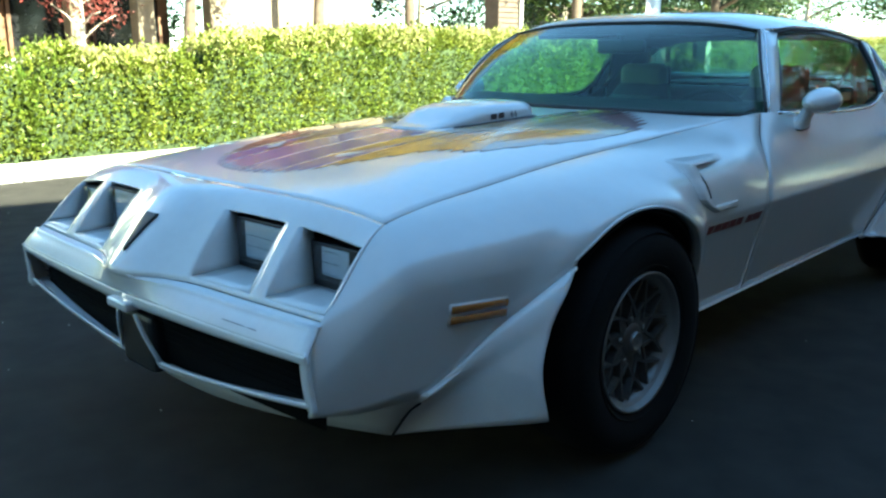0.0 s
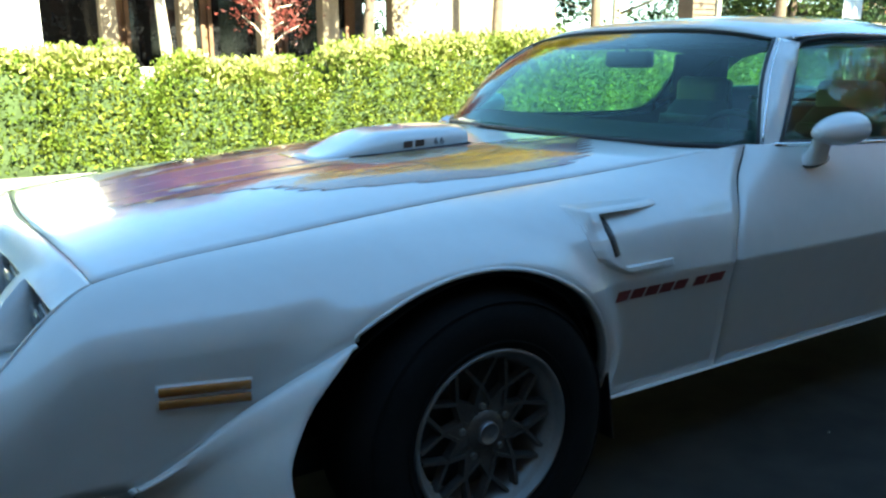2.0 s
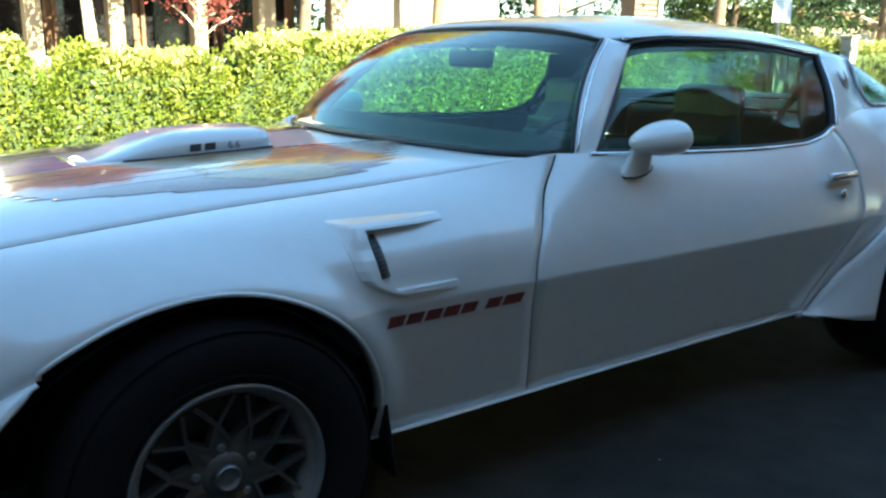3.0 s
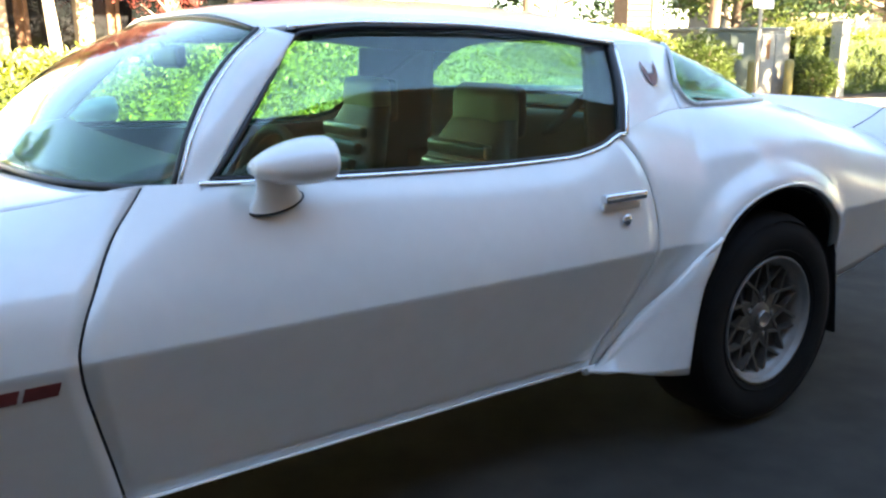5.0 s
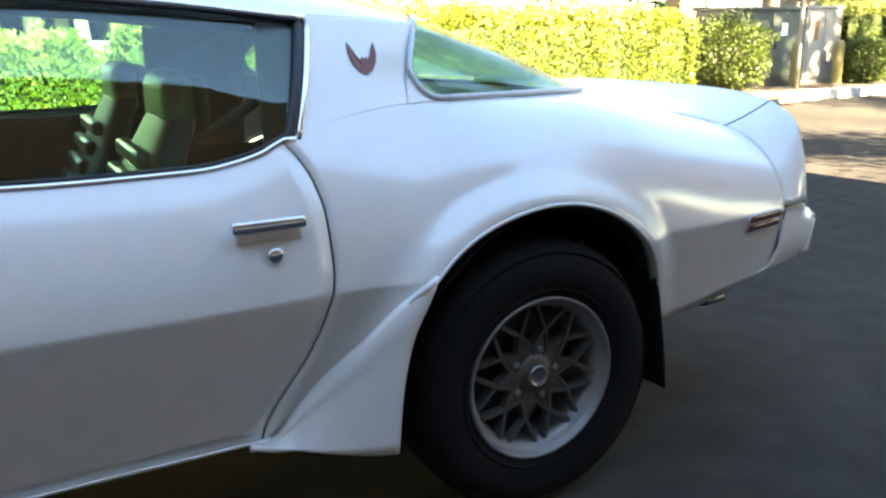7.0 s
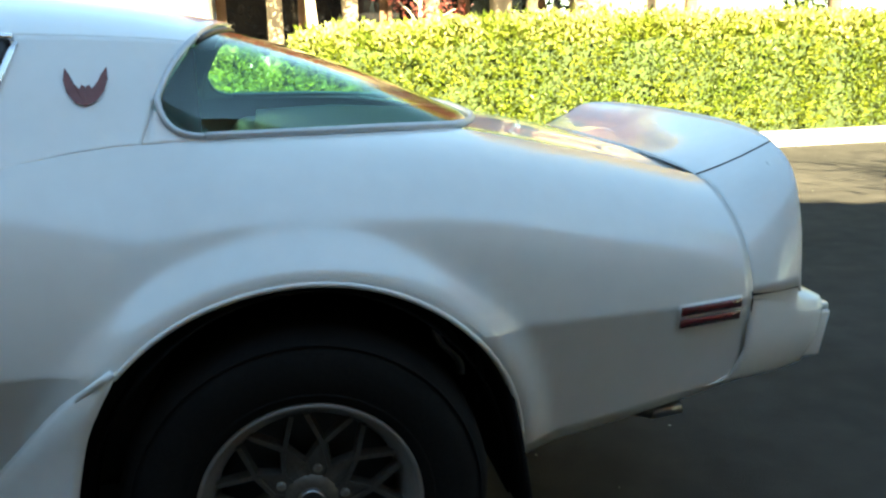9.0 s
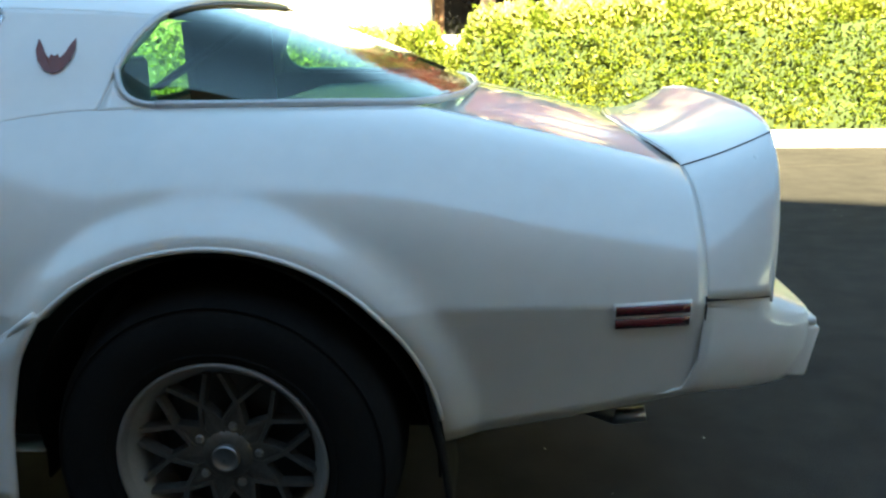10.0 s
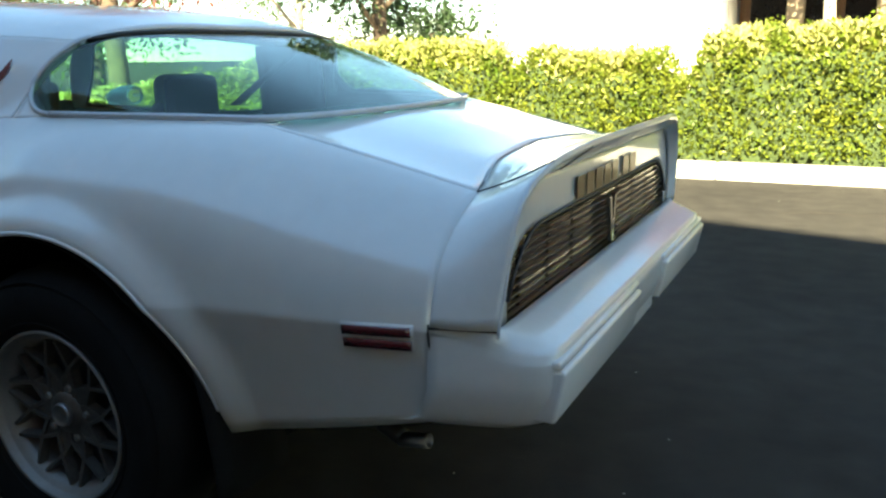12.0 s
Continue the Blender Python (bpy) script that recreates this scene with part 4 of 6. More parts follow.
wing_rear = pchip((0, -0.07), (0.125, -0.07), (0.155, 0.10), (0.18, 0.52), (0.25, 0.80), (0.30, 0.80), (0.38, 0.74), (0.47, 0.66), (0.53, 0.60), (0.56, 0.50))
saw = lambda y, period: abs(((y / period) % 1.0) * 2 - 1)


def plumage(name, y0, y1, k0, k1, material, label, lift, side, teeth_front=0.0, teeth_rear=0.0):
    """A patch of the bird between two distances from the centre line, from the share k0 to k1 of its length there."""
    n = max(4, int((y1 - y0) / 0.0055))

    def fn(u, v):
        y = y0 + (y1 - y0) * v
        xf, xr = wing_front(y) + teeth_front * saw(y, 0.030), wing_rear(y) - teeth_rear * saw(y, 0.030)
        x = xf + (xr - xf) * (k0 + (k1 - k0) * u)
        return (x, side * y, hood_z(x, y) + lift)
    return part(name, sheet(fn, lin(0, 1, 36), lin(0, 1, n), flip=side < 0), material, hood, label, solid=0.0003, offset=1.0)


for side in (-1, 1):
    plumage("decal_tail", 0.0, 0.125, 0.0, 1.0, DECAL_PURPLE, "body of the decal bird, sky reflection in its purple", 0.0008, side, 0.05)
    plumage("decal_tail", 0.128, 0.215, 0.0, 0.26, DECAL_PURPLE, "tail feathers with ragged tips, sky reflection in their purple", 0.0008, side, 0.05)
    plumage("decal_wing", 0.128, 0.215, 0.27, 0.42, DECAL_BROWN, "bronze root of the wing", 0.0008, side)
    plumage("decal_wing", 0.218, 0.56, 0.0, 0.42, DECAL_BROWN, "bronze leading feathers of the wing", 0.0008, side, 0.05)
    plumage("decal_wing", 0.128, 0.56, 0.42, 0.80, DECAL_GOLD, "middle of the wing, tree reflection in its gold", 0.0008, side, 0.035, 0.09)
    plumage("decal_wing", 0.16, 0.56, 0.80, 1.0, DECAL_RED, "maroon feather tips of the wing", 0.0008, side, 0.035, 0.09)
    for k in range(5):  # fine pale lines between the feathers
        y0 = 0.20 + 0.055 * k
        decal("decal_line", pchip((-0.2, y0), (0.4, y0 + 0.012)), pchip((-0.2, y0 + 0.0012), (0.4, y0 + 0.0132)), wing_front(y0) + 0.16, wing_rear(y0) - 0.20, DECAL_PALE, "pale line between feathers", 0.0040, 20, 1, side)
    decal("decal_head", pchip((-0.49, 0.165), (-0.465, 0.148), (-0.40, 0.190)), pchip((-0.49, 0.169), (-0.465, 0.190), (-0.40, 0.196)), -0.49, -0.40, PAINT_PLAIN, "pale wing joint", 0.0040, 10, 4, side)

# shaker scoop through the hood
def scoop(u, v):
    x = -0.06 + 0.49 * v
    rise = min(1.0, v / 0.5)
    hgt = 0.001 + 0.056 * rise * rise * (3 - 2 * rise) * (1 - 0.12 * max(0, v - 0.7) / 0.3)
    wid = 0.070 + 0.080 * min(1, v / 0.35) ** 0.6
    a = math.pi * u
    c, s = math.cos(a), math.sin(a)
    y = -wid * math.copysign(abs(c) ** 0.5, c)
    return (x, y, hood_z(x, 0.12) - 0.004 + (hgt + 0.006) * abs(s) ** 0.55)


sc = part("hood_scoop", sheet(scoop, lin(0, 1, 28), lin(0, 1, 20)), PAINT, hood, "white shaker scoop standing through the hood", solid=0.006)
front_cap = bmesh.new()
front_cap.faces.new([front_cap.verts.new(scoop(u, 0.0)) for u in lin(0, 1, 20)])
part("scoop_nose", front_cap, PAINT, hood, solid=0.003)
part("scoop_mouth", sheet(lambda u, v: (0.405, scoop(u, 0.97)[1] * 0.97, 0.88 + (scoop(u, 0.97)[2] - 0.885) * v * 0.97), lin(0, 1, 20), lin(0, 1, 3)), BLACK, hood, "dark open rear of the scoop", solid=0.003)
part("scoop_seal", tube([(0.03, -0.142, hood_z(0.03, 0.14) + 0.001), (0.12, -0.160, hood_z(0.1, 0.16) + 0.002), (0.43, -0.165, hood_z(0.43, 0.16) + 0.002)], 0.0035, 6), BLACK, hood)
part("scoop_seal", tube([(0.03, 0.142, hood_z(0.03, 0.14) + 0.001), (0.12, 0.160, hood_z(0.1, 0.16) + 0.002), (0.43, 0.165, hood_z(0.43, 0.16) + 0.002)], 0.0035, 6), BLACK, hood)


def text_mesh(name, body, size, parent, material, m, label=""):
    cu = bpy.data.curves.new(name, "FONT")
    cu.body, cu.size, cu.extrude, cu.align_x = body, size, 0.0008, "LEFT"
    tmp = new(name + "_outline", cu)
    dg = bpy.context.evaluated_depsgraph_get()
    me = bpy.data.meshes.new_from_object(tmp.evaluated_get(dg))
    bpy.data.objects.remove(tmp)
    bpy.data.curves.remove(cu)
    me.materials.append(material)
    ob = new(name, me)
    ob.parent = parent
    ob.matrix_basis = m
    if label:
        ob["label"] = label
    return ob


def mark_row(name, parent, material, label, place, widths, high, bars, gap=0.012, lean=0.15, thick=0.0012):
    """A row of plain block marks, one a letter, that stands for a maker's lettering. place(s, h) gives the surface point."""
    s = 0.0
    for w in widths:
        if w > 0:
            for k in range(bars):
                h0, h1 = high * (k + 0.0) / bars, high * (k + (1.0 if bars == 1 else 0.86)) / bars
                bm = bmesh.new()
                pts = [(s + lean * h0, h0), (s + w + lean * h0, h0), (s + w + lean * h1, h1), (s + lean * h1, h1)]
                vs = [bm.verts.new(place(a, b)) for a, b in pts]
                bm.faces.new(vs)
                part(name, bm, material, parent, label, smooth=False, solid=thick, offset=1.0)
        s += abs(w) + gap


# scoop marking: plain blocks, then the engine size
for side in (-1, 1):
    def sp(a, b):
        x = (0.20 if side < 0 else 0.40) - side * a
        k = (x + 0.06) / 0.49
        base = scoop(0.0 if side < 0 else 1.0, k)
        return (x, base[1] + side * (0.0035 - b * 0.10), base[2] + 0.012 + b)
    mark_row("scoop_mark", sc, DECAL_GREY, "dark maker's mark", sp, [0.030, 0.030], 0.019, 1, 0.010, -0.1 * side)
k = (0.31 + 0.06) / 0.49
b0 = scoop(0.0, k)
m6 = Matrix.Translation((0.305, b0[1] - 0.0045, b0[2] + 0.012)) @ Matrix.Rotation(radians(84), 4, "X")
text_mesh("engine_size", "6.6", 0.029, sc, DECAL_GREY, m6, "dark numerals on the scoop")

# ---- nose: sloped face with four lamp pockets ----
def nose_face(u, v):
    """u: -1 to 1 across, v: 0 at the hood, 1 at the bumper ledge."""
    yt = top_y(-0.764 - 0.25 * v)
    y = u * yt
    xt, xb = hood_front(y) - 0.004, -1.005 + 0.03 * (y / 0.72) ** 2
    zt, zb = hood_z(hood_front(y), y) - 0.0, 0.588
    x = xt + (xb - xt) * v - (0.030 + 0.055 * v) * min(1.0, v / 0.15) * math.exp(-(y / 0.15) ** 2)
    z = zt + (zb - zt) * v ** 1.5
    return (x, y, z)


POCKETS = ((0.232, 0.452), (0.505, 0.697))
nu = sorted(set(lin(-1, 1, 60)) | {s * p / 0.70 for s in (-1, 1) for q in POCKETS for p in q})


def in_pocket(u, v):
    y = abs(u) * 0.70
    return 0.36 < v < 0.96 and any(a < y < b for a, b in POCKETS)


nv = sorted(set(lin(0, 1, 20)) | {0.36, 0.96})
nose = part("nose_panel", sheet(nose_face, nu, nv, skip=in_pocket, flip=True), PAINT_PLAIN, car, "white moulded nose with four lamp recesses", solid=0.006)
for side in (-1, 1):
    for a, b in POCKETS:
        ua, ub = a / 0.70, b / 0.70
        back = -0.864 + 0.022 * (a > 0.4)

        def wall(u0):
            def fn(s, t):
                p = nose_face(side * u0, 0.36 + 0.60 * s)
                return (p[0] + (back + 0.01 - p[0]) * t, p[1], p[2] if t == 0 else min(p[2], 0.745) if s == 0 else p[2])
            return fn
        part("lamp_pocket_wall", sheet(wall(ua), lin(0, 1, 8), (0, 1), flip=side < 0), PAINT_PLAIN, nose, solid=0.006)
        part("lamp_pocket_wall", sheet(wall(ub), lin(0, 1, 8), (0, 1), flip=side > 0), PAINT_PLAIN, nose, solid=0.006)
        part("lamp_pocket_floor", sheet(lambda s, t: (back + 0.01 + (nose_face(side * (ua + (ub - ua) * s), 0.96)[0] - back - 0.01) * t, side * (a + (b - a) * s) * (top_y(-1.0) / 0.70 - (top_y(-1.0) / 0.70 - 1) * (1 - t)), nose_face(side * ua, 0.96)[2] + 0.002 + 0.004 * (1 - t)), lin(0, 1, 4), lin(0, 1, 4), flip=side < 0), PAINT_PLAIN, nose, solid=0.004)
        y0, y1 = sorted((side * a, side * min(b, 0.672)))
        bez = part("lamp_surround", block(back - 0.002, back + 0.03, y0, y1, 0.590, 0.733 if a < 0.4 else 0.708, 0.004), BLACK, nose, "black lamp surround", smooth=False)
        part("reflector", block(back - 0.004, back - 0.001, y0 + (0.042 if side > 0 else 0.030), y1 - (0.030 if side > 0 else 0.042), 0.634, 0.724 if a < 0.4 else 0.700, 0.0012), REFLECTOR, bez, "silver lamp reflector", smooth=False)
        part("lens", block(back - 0.022, back - 0.0055, y0 + (0.034 if side > 0 else 0.018), y1 - (0.018 if side > 0 else 0.034), 0.626, 0.729 if a < 0.4 else 0.704, 0.006, 3), LAMP_GLASS, bez, "clear rectangular headlamp glass")
        for kk in range(3):
            part("lens_step", block(back - 0.0235, back - 0.021, y0 + 0.04, y1 - 0.04, 0.644 + 0.026 * kk, 0.648 + 0.026 * kk, 0.001, 1), LAMP_GLASS, bez, smooth=False)


def on_beak(y, v):
    p = nose_face(y / 0.70, v)
    return (p[0] - 0.0015, p[1], p[2] + 0.001)


part("nose_emblem", sheet(lambda u, v: on_beak((0.030 - 0.026 * v) * u, 0.50 + 0.34 * v), lin(-1, 1, 6), lin(0, 1, 8), flip=True), BLACK, nose, "dark plain arrowhead on the nose", solid=0.004, offset=1.0)


# ---- front bumper: a shelf, and a white frame round two dark grilles ----
def bump_x(y):
    return -1.068 + 0.028 * (y / 0.72) ** 2


def ledge(u, v):
    y = u * 0.735
    p = nose_face(u, 1.0)
    xb = p[0]
    return (xb + (bump_x(y) - xb) * v, p[1] + (y - p[1]) * v, 0.586 - 0.012 * v - 0.045 * v * v + (0.010 * math.exp(-((v - 0.35) / 0.06) ** 2)))


fb = part("front_bumper", sheet(ledge, lin(-1, 1, 50), lin(0, 1, 14), flip=True), PAINT_PLAIN, car, "white moulded front bumper shelf", solid=0.006)
for side in (-1, 1):
    def face(y, z):
        t = (0.53 - z) / 0.17
        return (bump_x(y) + 0.030 * t * t, side * y, z)
    zt_ = lambda y: 0.500 + 0.014 * min(1, (y - 0.04) / 0.67)
    zb_ = lambda y: 0.352 + 0.070 * max(0, (y - 0.1) / 0.62) ** 1.3
    ya = lambda z: 0.045 + 0.055 * (0.48 - z) / 0.12
    # frame strips: over, under, inner end, outer end
    part("grille_frame", sheet(lambda u, v: face(0.0 + 0.735 * u, zt_(0.735 * u) + (0.531 - zt_(0.735 * u)) * v), lin(0, 1, 30), lin(0, 1, 3), flip=side > 0), PAINT_PLAIN, fb, solid=0.008)
    part("grille_frame", sheet(lambda u, v: face(0.085 + 0.65 * u, zb_(0.085 + 0.65 * u) - 0.010 * v), lin(0, 1, 30), lin(0, 1, 3), flip=side < 0), PAINT_PLAIN, fb, solid=0.010)
    part("grille_frame", sheet(lambda u, v: face(ya(zb_(0.1) + (0.475 - zb_(0.1)) * v) - 0.008 * (1 - u), zb_(0.1) + (0.475 - zb_(0.1)) * v), lin(0, 1, 2), lin(0, 1, 8), flip=side > 0), PAINT_PLAIN, fb, solid=0.010)
    part("grille_frame", sheet(lambda u, v: face(0.712 + 0.023 * u, 0.405 + 0.127 * v), lin(0, 1, 3), lin(0, 1, 8), flip=side > 0), PAINT_PLAIN, fb, solid=0.010)
    # bumper corner running back into the fender
    def corner(u, v):
        z = 0.402 + (0.532 + 0.010 * u - 0.402) * v
        p, q = Vector(face(0.735, z)), Vector(flank(-1.024, min(z, 0.542), side))
        return tuple(p.lerp(q, u) + Vector((-0.004, side * 0.004, 0)) * math.sin(math.pi * u))
    part("bumper_corner", sheet(corner, lin(0, 1, 6), lin(0, 1, 10), flip=side > 0), PAINT_PLAIN, fb, solid=0.006)
    part("bumper_underside", sheet(lambda u, v: (face(0.09 + 0.645 * u, 0.34)[0] + 0.31 * v, side * (0.09 + 0.645 * u + 0.03 * u * v), zb_(0.09 + 0.645 * u) - 0.016 - 0.045 * v), lin(0, 1, 16), lin(0, 1, 5), flip=side > 0), PAINT_PLAIN, fb, solid=0.006)
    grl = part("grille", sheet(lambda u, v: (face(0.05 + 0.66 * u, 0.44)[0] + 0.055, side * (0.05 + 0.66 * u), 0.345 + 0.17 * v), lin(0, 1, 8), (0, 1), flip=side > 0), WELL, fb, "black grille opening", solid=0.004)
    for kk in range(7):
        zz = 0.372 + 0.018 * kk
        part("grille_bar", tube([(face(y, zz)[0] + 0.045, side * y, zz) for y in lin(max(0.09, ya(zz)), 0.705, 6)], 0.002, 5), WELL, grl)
part("bumper_centre", block(-1.04, -0.97, -0.085, 0.085, 0.315, 0.47, 0.015), BLACK, fb, "dark recessed bumper centre", smooth=False)
part("bumper_notch", block(-1.088, -1.0, -0.052, 0.052, 0.487, 0.512, 0.006), PAINT_PLAIN, fb, smooth=False)
part("air_dam", sheet(lambda u, v: (-0.748 - 0.17 * (1 - u * u), (0.79 - 0.13 * v ** 0.8) * u, 0.374 - 0.136 * v), lin(-1, 1, 24), lin(0, 1, 4), flip=True), PAINT_PLAIN, car, "white lower air dam under the nose", solid=0.01)
part("underbody", block(-0.70, 3.05, -0.60, 0.60, 0.20, 0.30, 0.02), BLACK, car, "dark underbody", smooth=False)
# small maker's marking on the bumper shelf
mark_row("shelf_mark", fb, DECAL_GREY, "small dark maker's marking", lambda a, b: (bump_x(0.45 + a) + 0.022 - b * 0.8, -(0.44 + a), 0.543 + b * 0.55), [0.012] * 5 + [-0.006] + [0.012] * 2, 0.014, 1, 0.004, 0.0)

# ---- side markers ----
def on_flank(x, z, side, out):
    return flank(x, z, side, out)


for side in (-1, 1):
    for x0, x1, zs0, slope, mt, nm in ((-0.695, -0.528, 0.580, -0.07, AMBER, "amber side marker lens"), (3.480, 3.615, 0.633, 0.035, RED_LENS, "dark red side marker lens")):
        mk = part("side_marker", sheet(lambda u, v: on_flank(x0 - 0.004 + (x1 - x0 + 0.008) * u, zs0 + slope * (x1 - x0) * u + 0.004 - 0.052 * v, side, 0.001), lin(0, 1, 6), lin(0, 1, 3), flip=side < 0), PAINT_PLAIN, car, "thin bezel of a side marker lamp", solid=0.0015, offset=1.0)
        for kk in range(2):
            za = zs0 - 0.026 * kk
            part("lens", sheet(lambda u, v: on_flank(x0 + (x1 - x0) * u, za + slope * (x1 - x0) * u - 0.018 * v, side, 0.005), lin(0, 1, 6), lin(0, 1, 2), flip=side < 0), mt, mk, nm, solid=0.004, offset=1.0)

# ---- fender vent ----
vent_lead = pchip((0.648, 0.390), (0.668, 0.345), (0.69, 0.308), (0.71, 0.290), (0.76, 0.280), (0.812, 0.272))
vent_lip = pchip((0.648, 0.450), (0.66, 0.418), (0.675, 0.374), (0.69, 0.352), (0.70, 0.344), (0.812, 0.333))
VENT_U = [0, 0.05, 0.12, 0.2, 0.3, 0.4, 0.5, 0.6, 0.7, 0.8, 0.9, 1.0, 1.012] + [1.0 + k / 10 for k in range(1, 11)]
VENT_Z = [0.812, 0.8085, 0.803, 0.797, 0.7955, 0.78, 0.76, 0.74, 0.72, 0.70, 0.685, 0.672, 0.6705, 0.660, 0.653, 0.648]
for side in (-1, 1):
    def vent(u, v):
        """A raised frame, open rearwards: an upright outer face behind its leading edge, fading along both rails."""
        z, f = VENT_Z[v], VENT_U[u]
        xa, xl = vent_lead(z), vent_lip(z)
        x = xa + (xl - xa) * f if f <= 1 else xl + (0.558 - xl) * (f - 1)
        lead = min(1.0, f / 0.6)
        fade = min(1.0, max(0.0, (0.558 - x) / 0.09))
        high = lead * lead * (3 - 2 * lead) * max(0.013 * fade, 0.6 * (0.876 - 0.11 * (x - 0.27) - abs(flank(x, z, 1)[1])) * fade)
        if v < 4 or v > 11:
            high *= (0.0, 0.8, 1.0, 1.0)[v] if v < 4 else (1.0, 1.0, 0.7, 0.0)[v - 12]
        elif f > 1.005:
            high = 0.0
        return flank(x, z, side, 0.0012 + high if high > 0.0004 and 0 < u < len(VENT_U) - 1 and 0 < v < len(VENT_Z) - 1 else -0.003)
    vp = part("fender_vent", sheet(vent, range(len(VENT_U)), range(len(VENT_Z)), flip=side < 0), PAINT_PLAIN, car, "white raised air-extractor vent", solid=0.002, smooth=False)
    slit = lambda u, v: flank(vent_lip(0.785 - 0.085 * v) + 0.002 + 0.026 * u, 0.785 - 0.085 * v, side, 0.003 + 0.012 * (1 - u))
    part("vent_mesh", sheet(slit, lin(0, 1, 2), lin(0, 1, 8), flip=side < 0), BLACK, vp, "black wire mesh in the vent", solid=0.002)
    for kk in range(10):
        part("mesh_wire", tube([Vector(slit(u, 0.04 + 0.1 * kk)) + Vector((0, side * 0.002, 0)) for u in (0, 0.5, 1)], 0.001, 4), ALLOY, vp)
    # block marks for the maker's lettering on the fender
    x0 = 0.366 if side < 0 else 0.752
    mark_row("fender_mark", car, MARK_RED, "maroon block marking on the fender", lambda a, b: flank(x0 - side * a, 0.582 + b, side, 0.0012), [0.041] * 5 + [-0.014] + [0.041, 0.058], 0.026, 1, 0.0085, 0.25)


# ---- roof and pillars ----
belt = lambda x: (top_y(x), top_z(x))
drip_z = pchip((1.27, 1.178), (1.36, 1.197), (1.5, 1.209), (1.74, 1.208), (1.97, 1.194), (2.14, 1.178), (2.28, 1.163))
drip_y = pchip((1.27, 0.600), (1.36, 0.632), (1.6, 0.645), (2.0, 0.645), (2.28, 0.637))
roof_c = pchip((1.24, 1.256), (1.36, 1.280), (1.6, 1.296), (1.85, 1.296), (2.1, 1.284), (2.45, 1.246), (2.66, 1.197))
roof_sy = pchip((1.24, 0.58), (1.36, 0.618), (1.6, 0.636), (2.0, 0.636), (2.28, 0.628), (2.45, 0.608), (2.60, 0.566))
roof_sz = pchip((1.24, 1.202), (1.36, 1.216), (1.5, 1.224), (1.74, 1.221), (1.97, 1.207), (2.28, 1.176), (2.45, 1.168), (2.60, 1.156))


def header_x(y):
    return 1.240 + 0.022 * (abs(y) / 0.56) ** 2


def roof_end(y):
    return 2.640 - 0.050 * (abs(y) / 0.58) ** 2.5


def roof_pt(u, v):
    yy = u * 0.58
    xa, xb = header_x(yy), roof_end(yy)
    x = xa + (xb - xa) * v
    y = u * roof_sy(x)
    return (x, y, roof_sz(x) + (roof_c(x) - roof_sz(x)) * (1 - abs(u) ** 3.6))


us_roof = sorted(set(lin(-1, 1, 24)) | {s * k for s in (-1, 1) for k in (0.86, 0.9, 0.94, 0.97, 0.985)})
part("roof", sheet(roof_pt, us_roof, lin(0, 1, 44)), PAINT, car, "glossy white roof panel", solid=0.012)
part("headliner", sheet(lambda u, v: (roof_pt(u, v)[0], roof_pt(u, v)[1] * 0.96, roof_pt(u, v)[2] - 0.022), lin(-1, 1, 16), lin(0.02, 0.98, 20), flip=True), TRIM_DARK, car, "dark headliner")

# windshield
def ws_base(s):
    y = 0.759 * s
    return Vector((0.752 + 0.13 * abs(s) ** 2 + 0.12 * abs(s) ** 8, y, 0.912 - 0.008 * s * s))


def ws_top(s):
    y = 0.592 * s
    return Vector((header_x(y) - 0.006, y, 1.244 - 0.040 * abs(s) ** 3))


def windshield(u, v):
    p = ws_base(u).lerp(ws_top(u), v)
    return tuple(p + Vector((-0.045, 0, 0.035)) * math.sin(math.pi * v) * (0.6 + 0.4 * (1 - u * u)))


wsg = part("windshield", sheet(windshield, lin(-1, 1, 40), lin(0, 1, 20)), GLASS, car, "clean tinted curved windshield", solid=0.005)
part("windshield_trim", tube([Vector(windshield(u, 1)) for u in lin(-1, 1, 40)], 0.006, 6), BLACK, car, "dark windshield moulding")
part("windshield_trim", tube([Vector(windshield(u, 0)) for u in lin(-1, 1, 40)], 0.009, 6), BLACK, car, "dark windshield moulding")
part("cowl", sheet(lambda u, v: tuple(Vector((hood_rear(0.68 * u) - 0.02, u * 0.70, 0.885 + 0.01 * (1 - u * u))).lerp(ws_base(u) + Vector((0.05, 0, -0.012)), v)), lin(-1, 1, 30), lin(0, 1, 4)), BLACK, car, "dark cowl below the windshield", solid=0.004)
